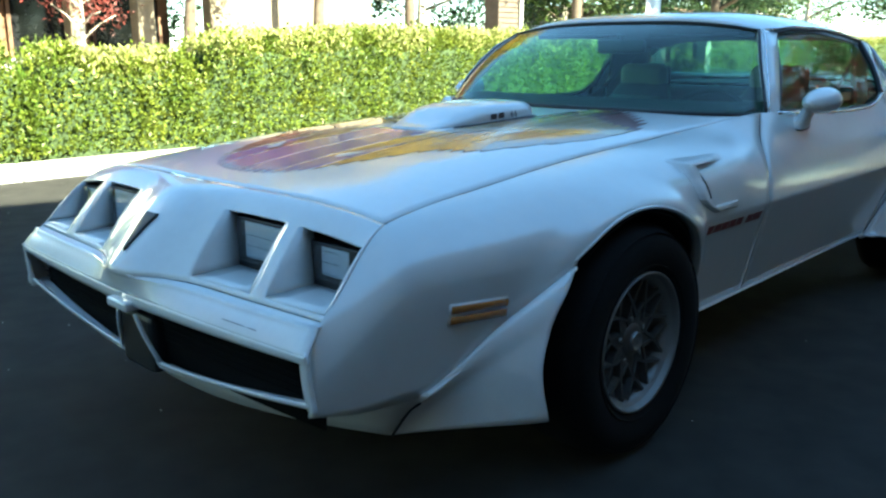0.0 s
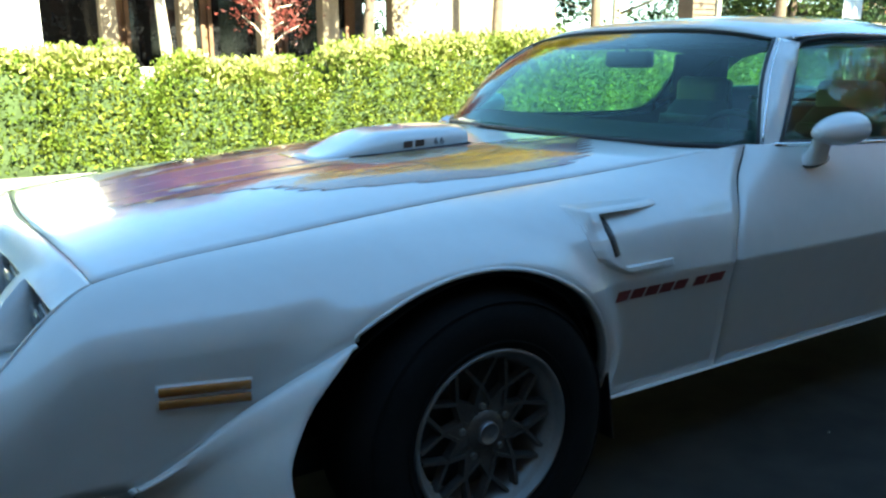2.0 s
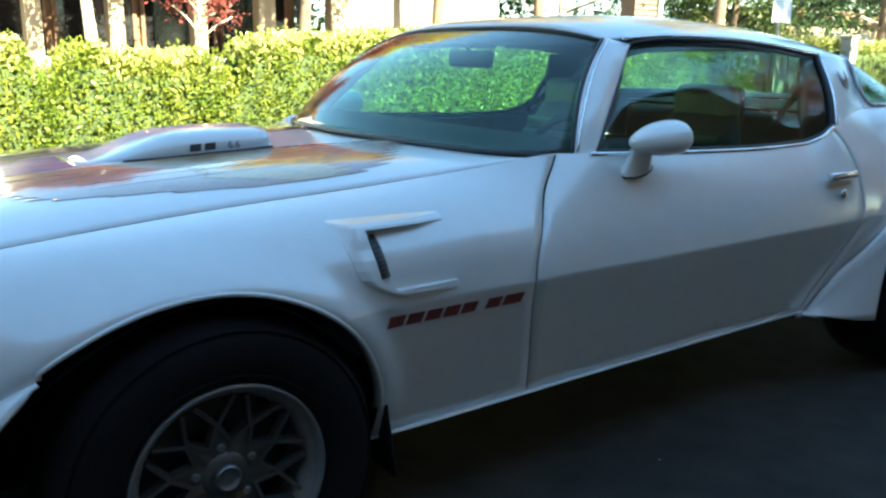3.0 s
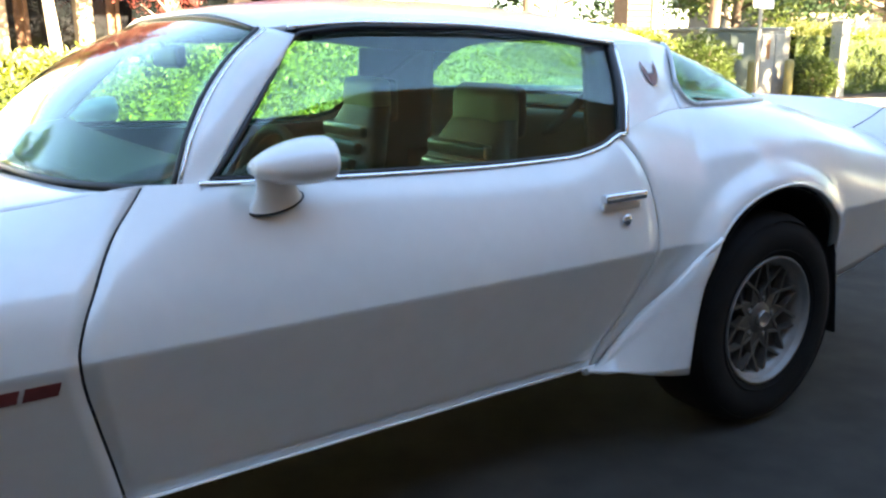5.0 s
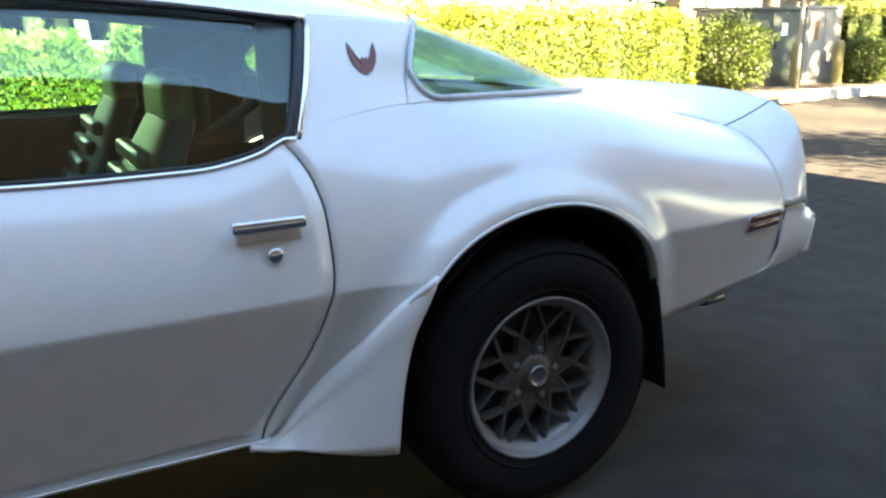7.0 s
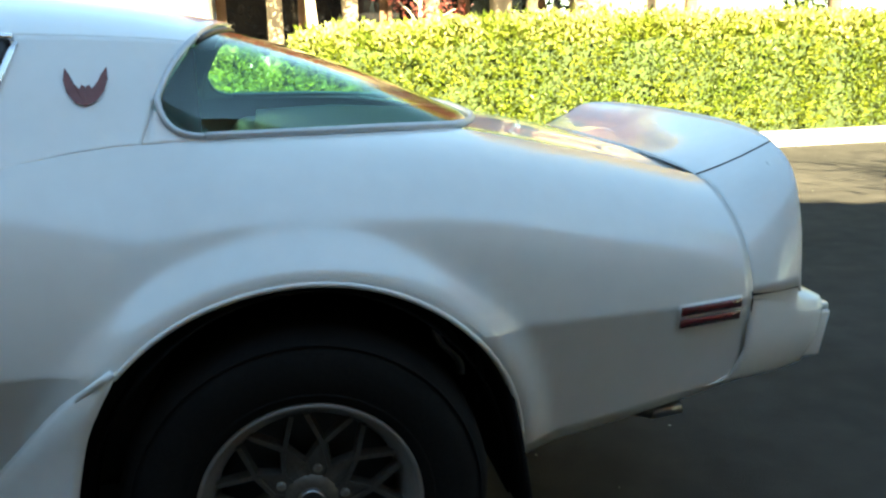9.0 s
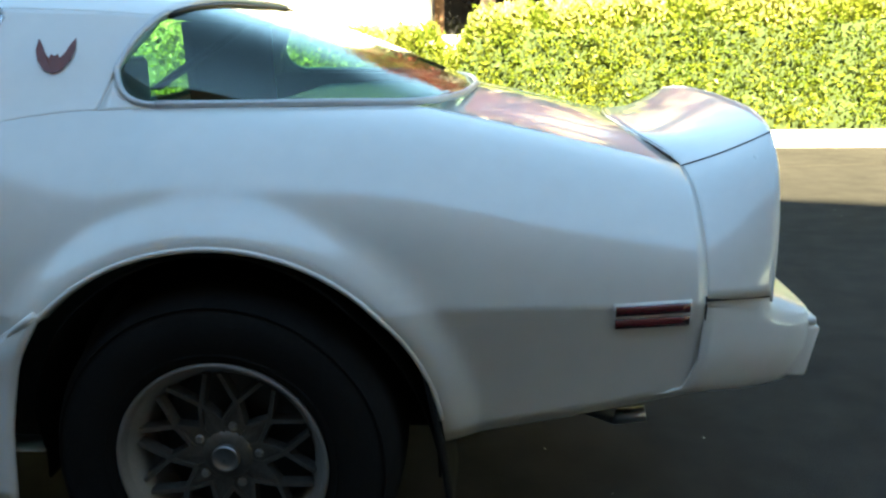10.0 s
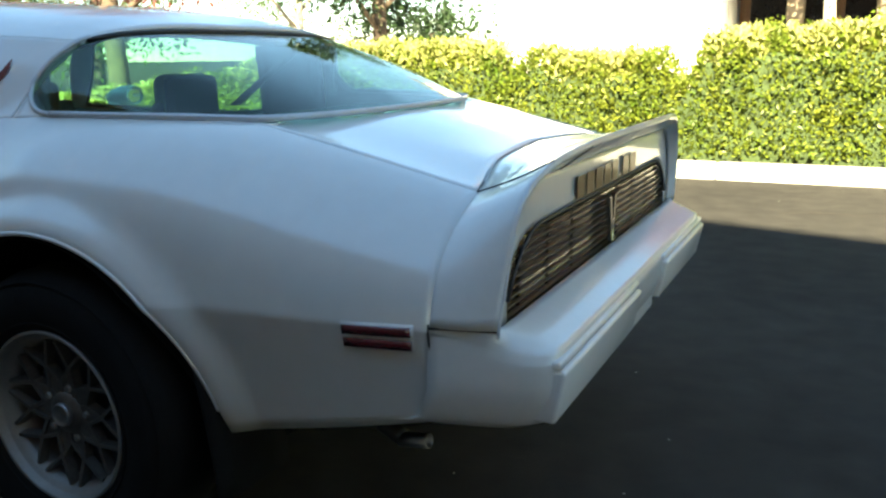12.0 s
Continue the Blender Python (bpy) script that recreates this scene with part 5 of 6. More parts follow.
for side in (-1, 1):
    # cowl corner between hood, windshield and door
    part("cowl_corner", sheet(lambda u, v: tuple(Vector((hood_rear(0.675) + (0.09 * u) - 0.03, side * (0.672 + 0.03 * u), 0.883 + 0.022 * u)).lerp(Vector(flank(0.86 + 0.10 * u, top_z(0.86 + 0.10 * u), side)) + Vector((0, 0, 0.001)), v)), lin(0, 1, 6), lin(0, 1, 6), flip=side < 0), PAINT, car, solid=0.004)

    # A pillar, as a bent strip between windshield and side glass
    def a_pillar(u, v):
        p = Vector(windshield(side * 1.0, v)) + Vector((0, 0, 0.004))
        q = Vector((1.068 + (1.326 - 1.068) * v + 0.012 * math.sin(math.pi * v), side * (0.784 + (0.640 - 0.784) * v), 0.918 + (1.190 - 0.918) * v + 0.008 * math.sin(math.pi * v)))
        m_ = p.lerp(q, u)
        return tuple(m_ + Vector((-0.012, side * 0.016, 0.016)) * math.sin(math.pi * u) * min(1.0, max(0.0, 0.15 + v * 4)) * min(1.0, max(0.1, (1.04 - v) / 0.3)))
    part("windshield_pillar", sheet(a_pillar, lin(0, 1, 10), lin(-0.07, 1.015, 20), flip=side < 0), PAINT, car, "white windshield pillar", solid=0.012)
    part("pillar_trim", tube([a_pillar(0.06, v) for v in lin(0, 1, 16)], 0.006, 6), BLACK, car)
    part("pillar_moulding", tube([Vector(a_pillar(0.24, v)) + Vector((0, side * 0.001, 0.001)) for v in lin(0, 1.0, 16)], 0.004, 6), CHROME, car, "bright pillar moulding")

    # side glass
    def g_low(u):
        x = 1.070 + (2.205 - 1.070) * u
        return Vector((x, side * (top_y(min(x, 2.17)) - 0.012), top_z(min(x, 2.185)) - 0.006))

    def g_top(u):
        x = 1.330 + (2.285 - 1.330) * u
        return Vector((x, side * (drip_y(x) - 0.006), drip_z(x) - 0.002))

    def side_glass(u, v):
        return tuple(g_low(u).lerp(g_top(u), v) + Vector((0, side * 0.016, 0)) * math.sin(math.pi * v))
    part("side_window", sheet(side_glass, lin(0, 1, 40), lin(0, 1, 14), flip=side < 0), GLASS, car, "tinted frameless side window, closed", solid=0.004)
    part("belt_moulding", tube([Vector(side_glass(u, 0.0)) + Vector((0, side * 0.012, 0.004)) for u in lin(-0.02, 1, 50)], 0.0075, 8), CHROME, car, "bright belt moulding under the side window")
    part("belt_seal", tube([Vector(side_glass(u, 0.0)) + Vector((0, side * 0.006, 0.013)) for u in lin(0.0, 1, 50)], 0.005, 6), BLACK, car)
    part("drip_moulding", tube([Vector(side_glass(0.0, v)) + Vector((-0.004, side * 0.006, 0)) for v in lin(0.03, 0.95, 14)] + [Vector(side_glass(u, 1.0)) + Vector((0, side * 0.008, 0.004)) for u in lin(0.015, 1, 40)], 0.0065, 8), BLACK, car, "black window seal")
    part("drip_rail", tube([Vector((x, side * (roof_sy(x) + 0.008), roof_sz(x) - 0.004)) for x in lin(1.32, 2.29, 30)], 0.007, 8), CHROME, car, "bright drip rail")
    part("lock_pillar_trim", tube([Vector(side_glass(1.0, v)) + Vector((0.008, side * 0.008, 0)) for v in lin(0, 1, 14)], 0.007, 8), CHROME, car, "bright rear edge of the window")
    part("lock_pillar_seal", tube([Vector(side_glass(1.0, v)) + Vector((-0.010, side * 0.004, 0)) for v in lin(0, 1, 14)], 0.012, 8), BLACK, car)

    # sail panel behind the side window
    def sail(u, v):
        xb = 2.205 + 0.29 * u
        b = Vector(flank(xb, top_z(xb) - 0.006, side, -0.0006))
        xt = 2.29 + 0.298 * u
        t = Vector((xt, side * (roof_sy(xt) + 0.001), roof_sz(xt)))
        p = b.lerp(t, v)
        return tuple(p + Vector((-0.012 * u ** 1.5, side * 0.005, 0.0)) * math.sin(math.pi * v ** 0.9) ** 2 - Vector((0, side * 0.002 * math.sin(2 * math.pi * v), 0)))
    part("sail_panel", sheet(sail, lin(0, 1, 26), lin(0, 1, 26), flip=side < 0), PAINT, car, "white rear roof pillar with a small maroon emblem", solid=0.012)
    # emblem: two upswept wings as plain shapes
    for wing in (-1, 1):
        ux = 0.46
        pts = [(0.0, -0.002), (0.016, 0.004), (0.030, 0.022), (0.036, 0.042), (0.034, 0.064), (0.026, 0.052), (0.018, 0.036), (0.010, 0.027), (0.006, 0.034), (0.0, 0.030)]
        bm = bmesh.new()
        vs = []
        for a, b in pts:
            x_, z_ = 2.408 + wing * a, 1.052 + b
            uu = vv = 0.5
            for _ in range(40):
                p = Vector(sail(uu, vv))
                uu, vv = uu + (x_ - p.x) / 0.32, vv + (z_ - p.z) / 0.21
            vs.append(bm.verts.new(p + Vector((0.0, side * 0.003, 0.001))))
        bm.faces.new(vs if wing * side < 0 else vs[::-1])
        part("wing_emblem", bm, MARK_RED, car, "small maroon wing emblem", smooth=False, solid=0.0015, offset=1.0)

# ---- wrap-around rear window ----
bx = pchip((0, 3.205), (0.3, 3.185), (0.55, 3.11), (0.75, 2.92), (0.85, 2.765), (0.93, 2.63), (1, 2.50))
by = pchip((0, 0), (0.3, 0.30), (0.55, 0.535), (0.75, 0.632), (0.85, 0.668), (0.93, 0.688), (1, 0.704))
bz = pchip((0, 0.975), (0.55, 0.975), (0.75, 0.982), (1, 0.987))
tx = pchip((0, 2.635), (0.3, 2.631), (0.55, 2.614), (0.72, 2.588), (0.85, 2.556), (0.93, 2.527), (1, 2.505))
ty = pchip((0, 0), (0.3, 0.27), (0.55, 0.455), (0.72, 0.552), (0.85, 0.612), (0.93, 0.655), (1, 0.700))
tz = pchip((0, 1.188), (0.3, 1.186), (0.55, 1.178), (0.72, 1.160), (0.85, 1.122), (0.93, 1.068), (1, 0.992))


def back_low(u):
    return Vector((bx(abs(u)), math.copysign(by(abs(u)), u), bz(abs(u))))


def back_top(u):
    return Vector((tx(abs(u)), math.copysign(ty(abs(u)), u), tz(abs(u))))


def back_glass(u, v):
    p = back_low(u).lerp(back_top(u), v)
    c = (1 - abs(u)) ** 0.5
    return tuple(p + Vector((0.008 * c, math.copysign(0.02 * abs(u) ** 0.5 * c, u), 0.012 * c)) * math.sin(math.pi * v))


part("rear_window", sheet(back_glass, lin(-0.957, 0.957, 64), lin(0, 1, 18)), GLASS, car, "tinted wrap-around rear window", solid=0.005)
def corner_arc(side, t):
    """Rounded front corner of the rear window."""
    p0, p1, p2 = back_low(side * 0.945), back_low(side * 0.985), back_top(side * 0.945)
    return p0 * (1 - t) ** 2 + p1 * 2 * t * (1 - t) + p2 * t * t


lift = Vector((0.003, 0, 0.004))
part("rear_window_moulding", tube([back_low(u) + lift for u in lin(-0.945, 0.945, 64)], 0.008, 8), SATIN, car, "satin rear window moulding")
for side in (-1, 1):
    part("rear_window_moulding", tube([corner_arc(side, t) + lift for t in lin(0, 1, 12)] + [back_top(side * u) + lift for u in lin(0.94, 0.70, 16)], 0.0065, 8), SATIN, car, "satin rear window moulding")
    part("window_corner", sheet(lambda u, v: tuple((corner_arc(side, u * 2) if u < 0.5 else back_top(side * (0.945 - 0.40 * (u - 0.5)))).lerp(Vector(sail(1.0, u)), v)), lin(0, 1, 20), lin(0, 1, 4), flip=side > 0), PAINT, car, solid=0.004)
part("rear_window_seal", tube([back_top(u) + Vector((0.006, 0, -0.002)) for u in lin(-0.72, 0.72, 30)], 0.006, 8), BLACK, car)
# filler between rear window and quarter panels
for side in (-1, 1):
    part("window_ledge", sheet(lambda u, v: tuple((back_low(side * u) + Vector((-0.01, 0, -0.006))).lerp(Vector(flank(min(3.16, bx(u) + 0.0), top_z(bx(u)), side)) + Vector((0, 0, 0.0)), v)), lin(0.5, 1, 20), lin(0, 1, 3), flip=side > 0), PAINT, car, solid=0.004)

# ---- deck lid, spoiler, tail ----
foot_x = pchip((0, 3.552), (0.3, 3.578), (0.57, 3.640), (0.60, 3.645), (0.80, 3.648))
foot_z = pchip((0, 0.893), (0.3, 0.884), (0.57, 0.846), (0.60, 0.845))


def deck(u, v):
    s = abs(0.569 * u)
    x0 = 3.200 - 0.20 * (s / 0.57) ** 2.2
    x = x0 + (foot_x(s) - 0.001 - x0) * v
    z0 = 0.972 - 0.002 * (s / 0.57) ** 2
    zc = z0 + (foot_z(s) - z0) * v + 0.006 * math.sin(math.pi * v)
    w = u * u * (1 - v ** 3)
    y = u * (top_y(x) - 0.003)
    return (x, y, zc * (1 - w) + (top_z(min(x, 3.65)) + 0.001) * w)


part("deck_lid", sheet(deck, lin(-1, 1, 36), lin(0, 1, 20)), PAINT, car, "closed white trunk lid", solid=0.006)
part("deck_seal", sheet(lambda u, v: (deck(u, v)[0], deck(u, v)[1] * 1.012, deck(u, v)[2] - 0.009), lin(-1, 1, 16), lin(-0.05, 0.98, 10)), GASKET, car)

# end cap and spoiler: outer skin from the seam to the rim, then the inner face
qx = pchip((0, 3.552), (0.3, 3.578), (0.57, 3.638), (0.70, 3.644), (0.8, 3.644), (1, 3.644))
qy = pchip((0, 0), (0.3, 0.30), (0.57, 0.575), (0.70, 0.700), (0.8, 0.765), (1, 0.812))
qz = pchip((0, 0.893), (0.3, 0.884), (0.57, 0.846), (0.70, 0.815), (0.8, 0.765), (1, 0.640))
rx_ = pchip((0, 3.838), (0.3, 3.830), (0.5, 3.812), (0.62, 3.795), (0.72, 3.785), (0.85, 3.778), (1, 3.768))
ry_ = pchip((0, 0), (0.3, 0.31), (0.5, 0.53), (0.62, 0.645), (0.72, 0.715), (0.85, 0.757), (1, 0.785))
rz_ = pchip((0, 0.947), (0.3, 0.944), (0.5, 0.930), (0.62, 0.902), (0.72, 0.858), (0.85, 0.765), (1, 0.640))


def seam_pt(s):
    a = abs(s)
    y = qy(a) if a < 0.57 else abs(flank(3.648, min(qz(a), 0.8449), 1)[1]) - 0.0015
    return Vector((qx(a), math.copysign(y, s), qz(a)))


def rim_pt(s):
    return Vector((rx_(abs(s)), math.copysign(ry_(abs(s)), s), rz_(abs(s))))


def end_cap(u, v):
    dip = 0.018 * min(1.0, max(0.0, (0.66 - abs(u)) / 0.35))
    return tuple(seam_pt(u).lerp(rim_pt(u), v) - Vector((0, 0, dip)) * math.sin(math.pi * v) + Vector((0, math.copysign(0.008, u), 0)) * math.sin(math.pi * v) * max(0, abs(u) - 0.6) / 0.4)


spoiler = part("rear_spoiler", sheet(end_cap, lin(-1, 1, 70), lin(0, 1, 14)), PAINT_PLAIN, car, "white moulded three-piece rear spoiler", solid=0.004)
px_ = 3.752


def panel_edge(s):
    a = abs(s)
    return Vector((px_ + 0.004, math.copysign(min(ry_(a) - 0.012 - 0.03 * max(0, a - 0.5), 0.742), s), min(rz_(a) - 0.012, 0.878)))


def inner(u, v):
    p = rim_pt(u)
    lip = p + Vector((0.004, 0, -0.012))
    q = panel_edge(u)
    return tuple(p.lerp(lip, v * 5) if v < 0.2 else lip.lerp(q, (v - 0.2) / 0.8))


part("spoiler_rear_face", sheet(inner, lin(-1, 1, 70), lin(0, 1, 10)), PAINT_PLAIN, spoiler, solid=0.003)
part("spoiler_joint", tube([Vector(seam_pt(s)) + Vector((0.004, 0, 0.0005)) for s in lin(-0.57, 0.57, 40)], 0.0007, 5), GASKET, spoiler)
part("spoiler_joint", tube([end_cap(-0.565, v) for v in lin(0, 1, 10)], 0.0022, 5), GASKET, spoiler)
part("spoiler_joint", tube([end_cap(0.565, v) for v in lin(0, 1, 10)], 0.0022, 5), GASKET, spoiler)
part("spoiler_joint", tube([inner(-0.40, v) for v in lin(0.15, 1, 10)], 0.0022, 5), GASKET, spoiler)
part("tail_seam", tube([seam_pt(-1 + 0.5 * t) + Vector((-0.002, -0.001, 0)) for t in lin(0, 1, 20)], 0.0009, 5), GASKET, car)
for side in (-1, 1):
    part("bumper_seam", tube([Vector(flank(3.646, z, side, 0.0004)) for z in lin(0.645, 0.452, 10)], 0.0022, 5), GASKET, car)
    part("bumper_seam", tube([(3.648 + 0.118 * t, side * (0.8115 - 0.028 * t), 0.6385) for t in lin(0, 1, 8)], 0.0025, 5), GASKET, car)
part("tail_seam", tube([seam_pt(1 - 0.5 * t) + Vector((-0.002, 0.001, 0)) for t in lin(0, 1, 20)], 0.0009, 5), GASKET, car)


# tail panel with the smoked slatted lamp band
def lamp_top(y):
    return 0.786 - 0.115 * max(0.0, (abs(y) - 0.52) / 0.185) ** 2.2


tp = part("tail_panel", sheet(lambda u, v: (px_ + 0.004 * v, u * (0.742 - 0.115 * v ** 2), lamp_top(u * 0.70) + (0.88 - lamp_top(u * 0.70)) * v), lin(-1, 1, 40), lin(0, 1, 8)), PAINT_PLAIN, car, "white tail panel over the lamps", solid=0.003)
part("tail_panel_end", sheet(lambda u, v: (px_, 0.700 + 0.045 * u, 0.625 + 0.10 * v), (0, 1), lin(0, 1, 4)), PAINT_PLAIN, tp, solid=0.003)
part("tail_panel_end", sheet(lambda u, v: (px_, -0.745 + 0.045 * u, 0.625 + 0.10 * v), (0, 1), lin(0, 1, 4)), PAINT_PLAIN, tp, solid=0.003)
tl = part("tail_lamp_band", sheet(lambda u, v: (px_ - 0.012, u * 0.705, 0.625 + (lamp_top(u * 0.705) - 0.622) * v), lin(-1, 1, 50), lin(0, 1, 6)), SMOKED, car, "smoked full-width tail lamp band", solid=0.003)
part("lamp_band_trim", tube([(px_ + 0.003, y, 0.627 + (lamp_top(y) - 0.627) * 1.0) for y in lin(-0.705, 0.705, 50)], 0.004, 6), BLACK, tl)
for kk in range(9):
    zz = 0.634 + 0.0172 * kk
    ymax = 0.70 if zz < 0.68 else 0.52 + 0.185 * (max(0, 0.786 - zz) / 0.115) ** (1 / 2.2)
    part("lamp_slat", block(px_ - 0.012, px_ - 0.001, -ymax + 0.006, ymax - 0.006, zz, zz + 0.0028, 0.0008, 1), SLAT, tl, "dark bronze lamp slat", smooth=False)
for side in (-1, 1):
    for kk in range(3):
        y = side * (0.20 + 0.17 * kk)
        part("lamp_lens", block(px_ - 0.0135, px_ - 0.0075, y - 0.075, y + 0.075, 0.632, 0.765), TAIL_LENS, tl, smooth=False)
emb = bmesh.new()
prism([(-0.034, 0.058), (-0.017, 0.058), (0.0, -0.028), (0.017, 0.058), (0.034, 0.058), (0.007, -0.060), (-0.007, -0.060)], 0.012, (px_ + 0.002, 0.0, 0.704), (0, 1, 0), (0, 0, 1), bm=emb)
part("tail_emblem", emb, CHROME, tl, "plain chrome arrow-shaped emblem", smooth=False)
part("tail_lock", lathe([(0.018, 0), (0.018, 0.008), (0.001, 0.010)], 16), BLACK, tl).matrix_basis = Matrix.Translation((px_ + 0.002, 0.03, 0.636)) @ Matrix.Rotation(radians(-90), 4, "Z")
mark_row("tail_mark", tp, MARK_GOLD, "brown and gold block marking", lambda a, b: (px_ + 0.008 + 0.02 * b, -0.30 + a, 0.797 + b), [0.058] * 5 + [-0.02] + [0.058, 0.066], 0.050, 1, 0.016, 0.0)

# ---- rear bumper ----
def rb_plan(s):
    """Outer edge of the bumper in plan; s -1 to 1 round the tail."""
    a = abs(s)
    ax = pchip((0, 3.866), (0.62, 3.866), (0.71, 3.862), (0.755, 3.842), (0.88, 3.742), (1, 3.644))(a)
    ay = pchip((0, 0), (0.62, 0.64), (0.71, 0.732), (0.755, 0.757), (0.88, 0.789), (1, 0.8095))(a)
    return ax, math.copysign(ay, s)


def rear_bumper(u, v):
    ax, ay = rb_plan(u)
    inx, iny = min(ax, 3.762) if abs(u) < 0.85 else ax, ay * (0.97 if abs(u) < 0.85 else 1)
    side_k = max(0, (abs(u) - 0.80) / 0.20)
    prof = ((inx, 0.637), (inx + (ax - inx) * 0.55, 0.628 - 0.012 * (1 - side_k)), (ax - 0.004, 0.596 + 0.035 * side_k), (ax, 0.575 + 0.03 * side_k), (ax - 0.004, 0.52), (ax - 0.028, 0.455), (ax - 0.06, 0.442), (ax - 0.16, 0.43))
    k = min(int(v * 7), 6)
    t = v * 7 - k
    x = prof[k][0] + (prof[k + 1][0] - prof[k][0]) * t
    z = prof[k][1] + (prof[k + 1][1] - prof[k][1]) * t
    yk = 1.0 - 0.03 * max(0, (0.55 - z) / 0.11) ** 2
    return (x, (iny + (ay - iny) * min(1, v * 2.4)) * yk, z)


rb = part("rear_bumper", sheet(rear_bumper, lin(-1, 1, 80), lin(0, 1, 28), flip=True), PAINT_PLAIN, car, "white moulded rear bumper with two raised pads", solid=0.006)
for side in (-1, 1):
    g = block(3.83, 3.880, side * 0.15, side * 0.742, 0.462, 0.566, 0.008, 3)
    for v in g.verts:
        if v.co.z < 0.5:
            v.co.x -= 0.018
    part("bumper_pad", g, PAINT_PLAIN, rb, "raised white bumper pad")
    g2 = block(3.80, 3.872, side * 0.145, side * 0.744, 0.566, 0.584, 0.006, 2)
    part("bumper_pad_step", g2, PAINT_PLAIN, rb)
part("plate_recess", block(3.78, 3.845, -0.14, 0.14, 0.44, 0.56, 0.006), PAINT_PLAIN, rb, smooth=False)
ex = tube([(3.505, -0.665, 0.335), (3.54, -0.668, 0.34), (3.572, -0.67, 0.345)], 0.016, 14, cap=False)
part("exhaust_tip", ex, ALLOY_BRIGHT, car, "bright exhaust tip", solid=0.003)
ex = tube([(3.505, 0.665, 0.335), (3.54, 0.668, 0.34), (3.572, 0.67, 0.345)], 0.016, 14, cap=False)
part("exhaust_tip", ex, ALLOY_BRIGHT, car, "bright exhaust tip", solid=0.003)
ex = tube([(3.2, -0.60, 0.345), (3.44, -0.64, 0.352), (3.51, -0.664, 0.338)], 0.019, 12)
part("exhaust_pipe", ex, BLACK, car)
for side in (-1, 1):
    part("inner_panel", block(3.12, 3.60, side * 0.58, side * 0.60, 0.37, 0.62, 0.004), BLACK, car, smooth=False)
part("tail_underside", block(3.2, 3.70, -0.66, 0.66, 0.50, 0.55, 0.02), BLACK, car, smooth=False)

# ---- door mirrors ----
for side in (-1, 1):
    def shell(u, v):
        a = 2 * math.pi * u
        t = v
        x = 1.124 + 0.160 * t
        r = math.sin(math.pi * min(1, 0.03 + t * 0.62)) ** 0.62 if t < 0.97 else 0.90
        return (x, side * (0.858 + 0.058 * r * math.cos(a) + 0.014 * t), 0.943 + 0.008 * t + 0.047 * r * math.sin(a) * (1.0 + 0.05 * math.sin(a)))
    hull = sheet(shell, lin(0, 1, 28), lin(0, 1, 18), flip=side > 0)
    bmesh.ops.remove_doubles(hull, verts=hull.verts, dist=0.0004)
    mir = part("door_mirror", hull, PAINT, car, "white bullet-shaped door mirror", solid=0.004)
    part("mirror_glass", sheet(lambda u, v: (1.276, side * (0.872 + 0.050 * v * math.cos(2 * math.pi * u)), 0.950 + 0.041 * v * math.sin(2 * math.pi * u)), lin(0, 1, 24), lin(0.01, 1, 3), flip=side < 0), CHROME, mir, "mirror glass", solid=0.002)
    tip = bmesh.new()
    tip.faces.new([tip.verts.new(shell(u, 0.0)) for u in lin(0, 1, 28)[:-1]])
    part("mirror_nose", tip, PAINT, mir, solid=0.002)

    def stalk(u, v):
        a = 2 * math.pi * u
        cx, cy, cz = 1.190 - 0.006 * v, 0.812 + 0.035 * v, 0.864 + 0.060 * v
        k = 1.0 - 0.30 * math.sin(math.pi * min(1, v * 0.75))
        return (cx + 0.060 * k * math.cos(a), side * (cy + 0.030 * k * math.sin(a)), cz + 0.012 * math.cos(a) * (1 - v) - 0.014 * math.sin(a) * (1 - v))
    part("mirror_foot", sheet(stalk, lin(0, 1, 24), lin(0, 1, 10), flip=side < 0), PAINT, mir)
    part("foot_gasket", tube([Vector(stalk(u, 0.0)) for u in lin(0, 1, 24)], 0.003, 5, cap=False), BLACK, mir)


# ---- wheels ----
def strut(bm, p, q, w, d0, d1):
    """A cast spoke from p to q in the wheel's plane (x, z), w wide, between the depths d0 and d1."""
    p, q = Vector((p[0], 0, p[1])), Vector((q[0], 0, q[1]))
    t = (q - p).normalized()
    n = Vector((-t.z, 0, t.x))
    vs = []
    for c, dd in ((p, d0), (q, d1)):
        vs += [bm.verts.new(c + n * w * 0.62 + Vector((0, dd + 0.022, 0))), bm.verts.new(c + n * w * 0.36 + Vector((0, dd, 0))), bm.verts.new(c - n * w * 0.36 + Vector((0, dd, 0))), bm.verts.new(c - n * w * 0.62 + Vector((0, dd + 0.022, 0)))]
    a, b = vs[:4], vs[4:]
    for i in range(4):
        j = (i + 1) % 4
        bm.faces.new((a[i], b[i], b[j], a[j]))
    bm.faces.new(a)
    bm.faces.new(b[::-1])


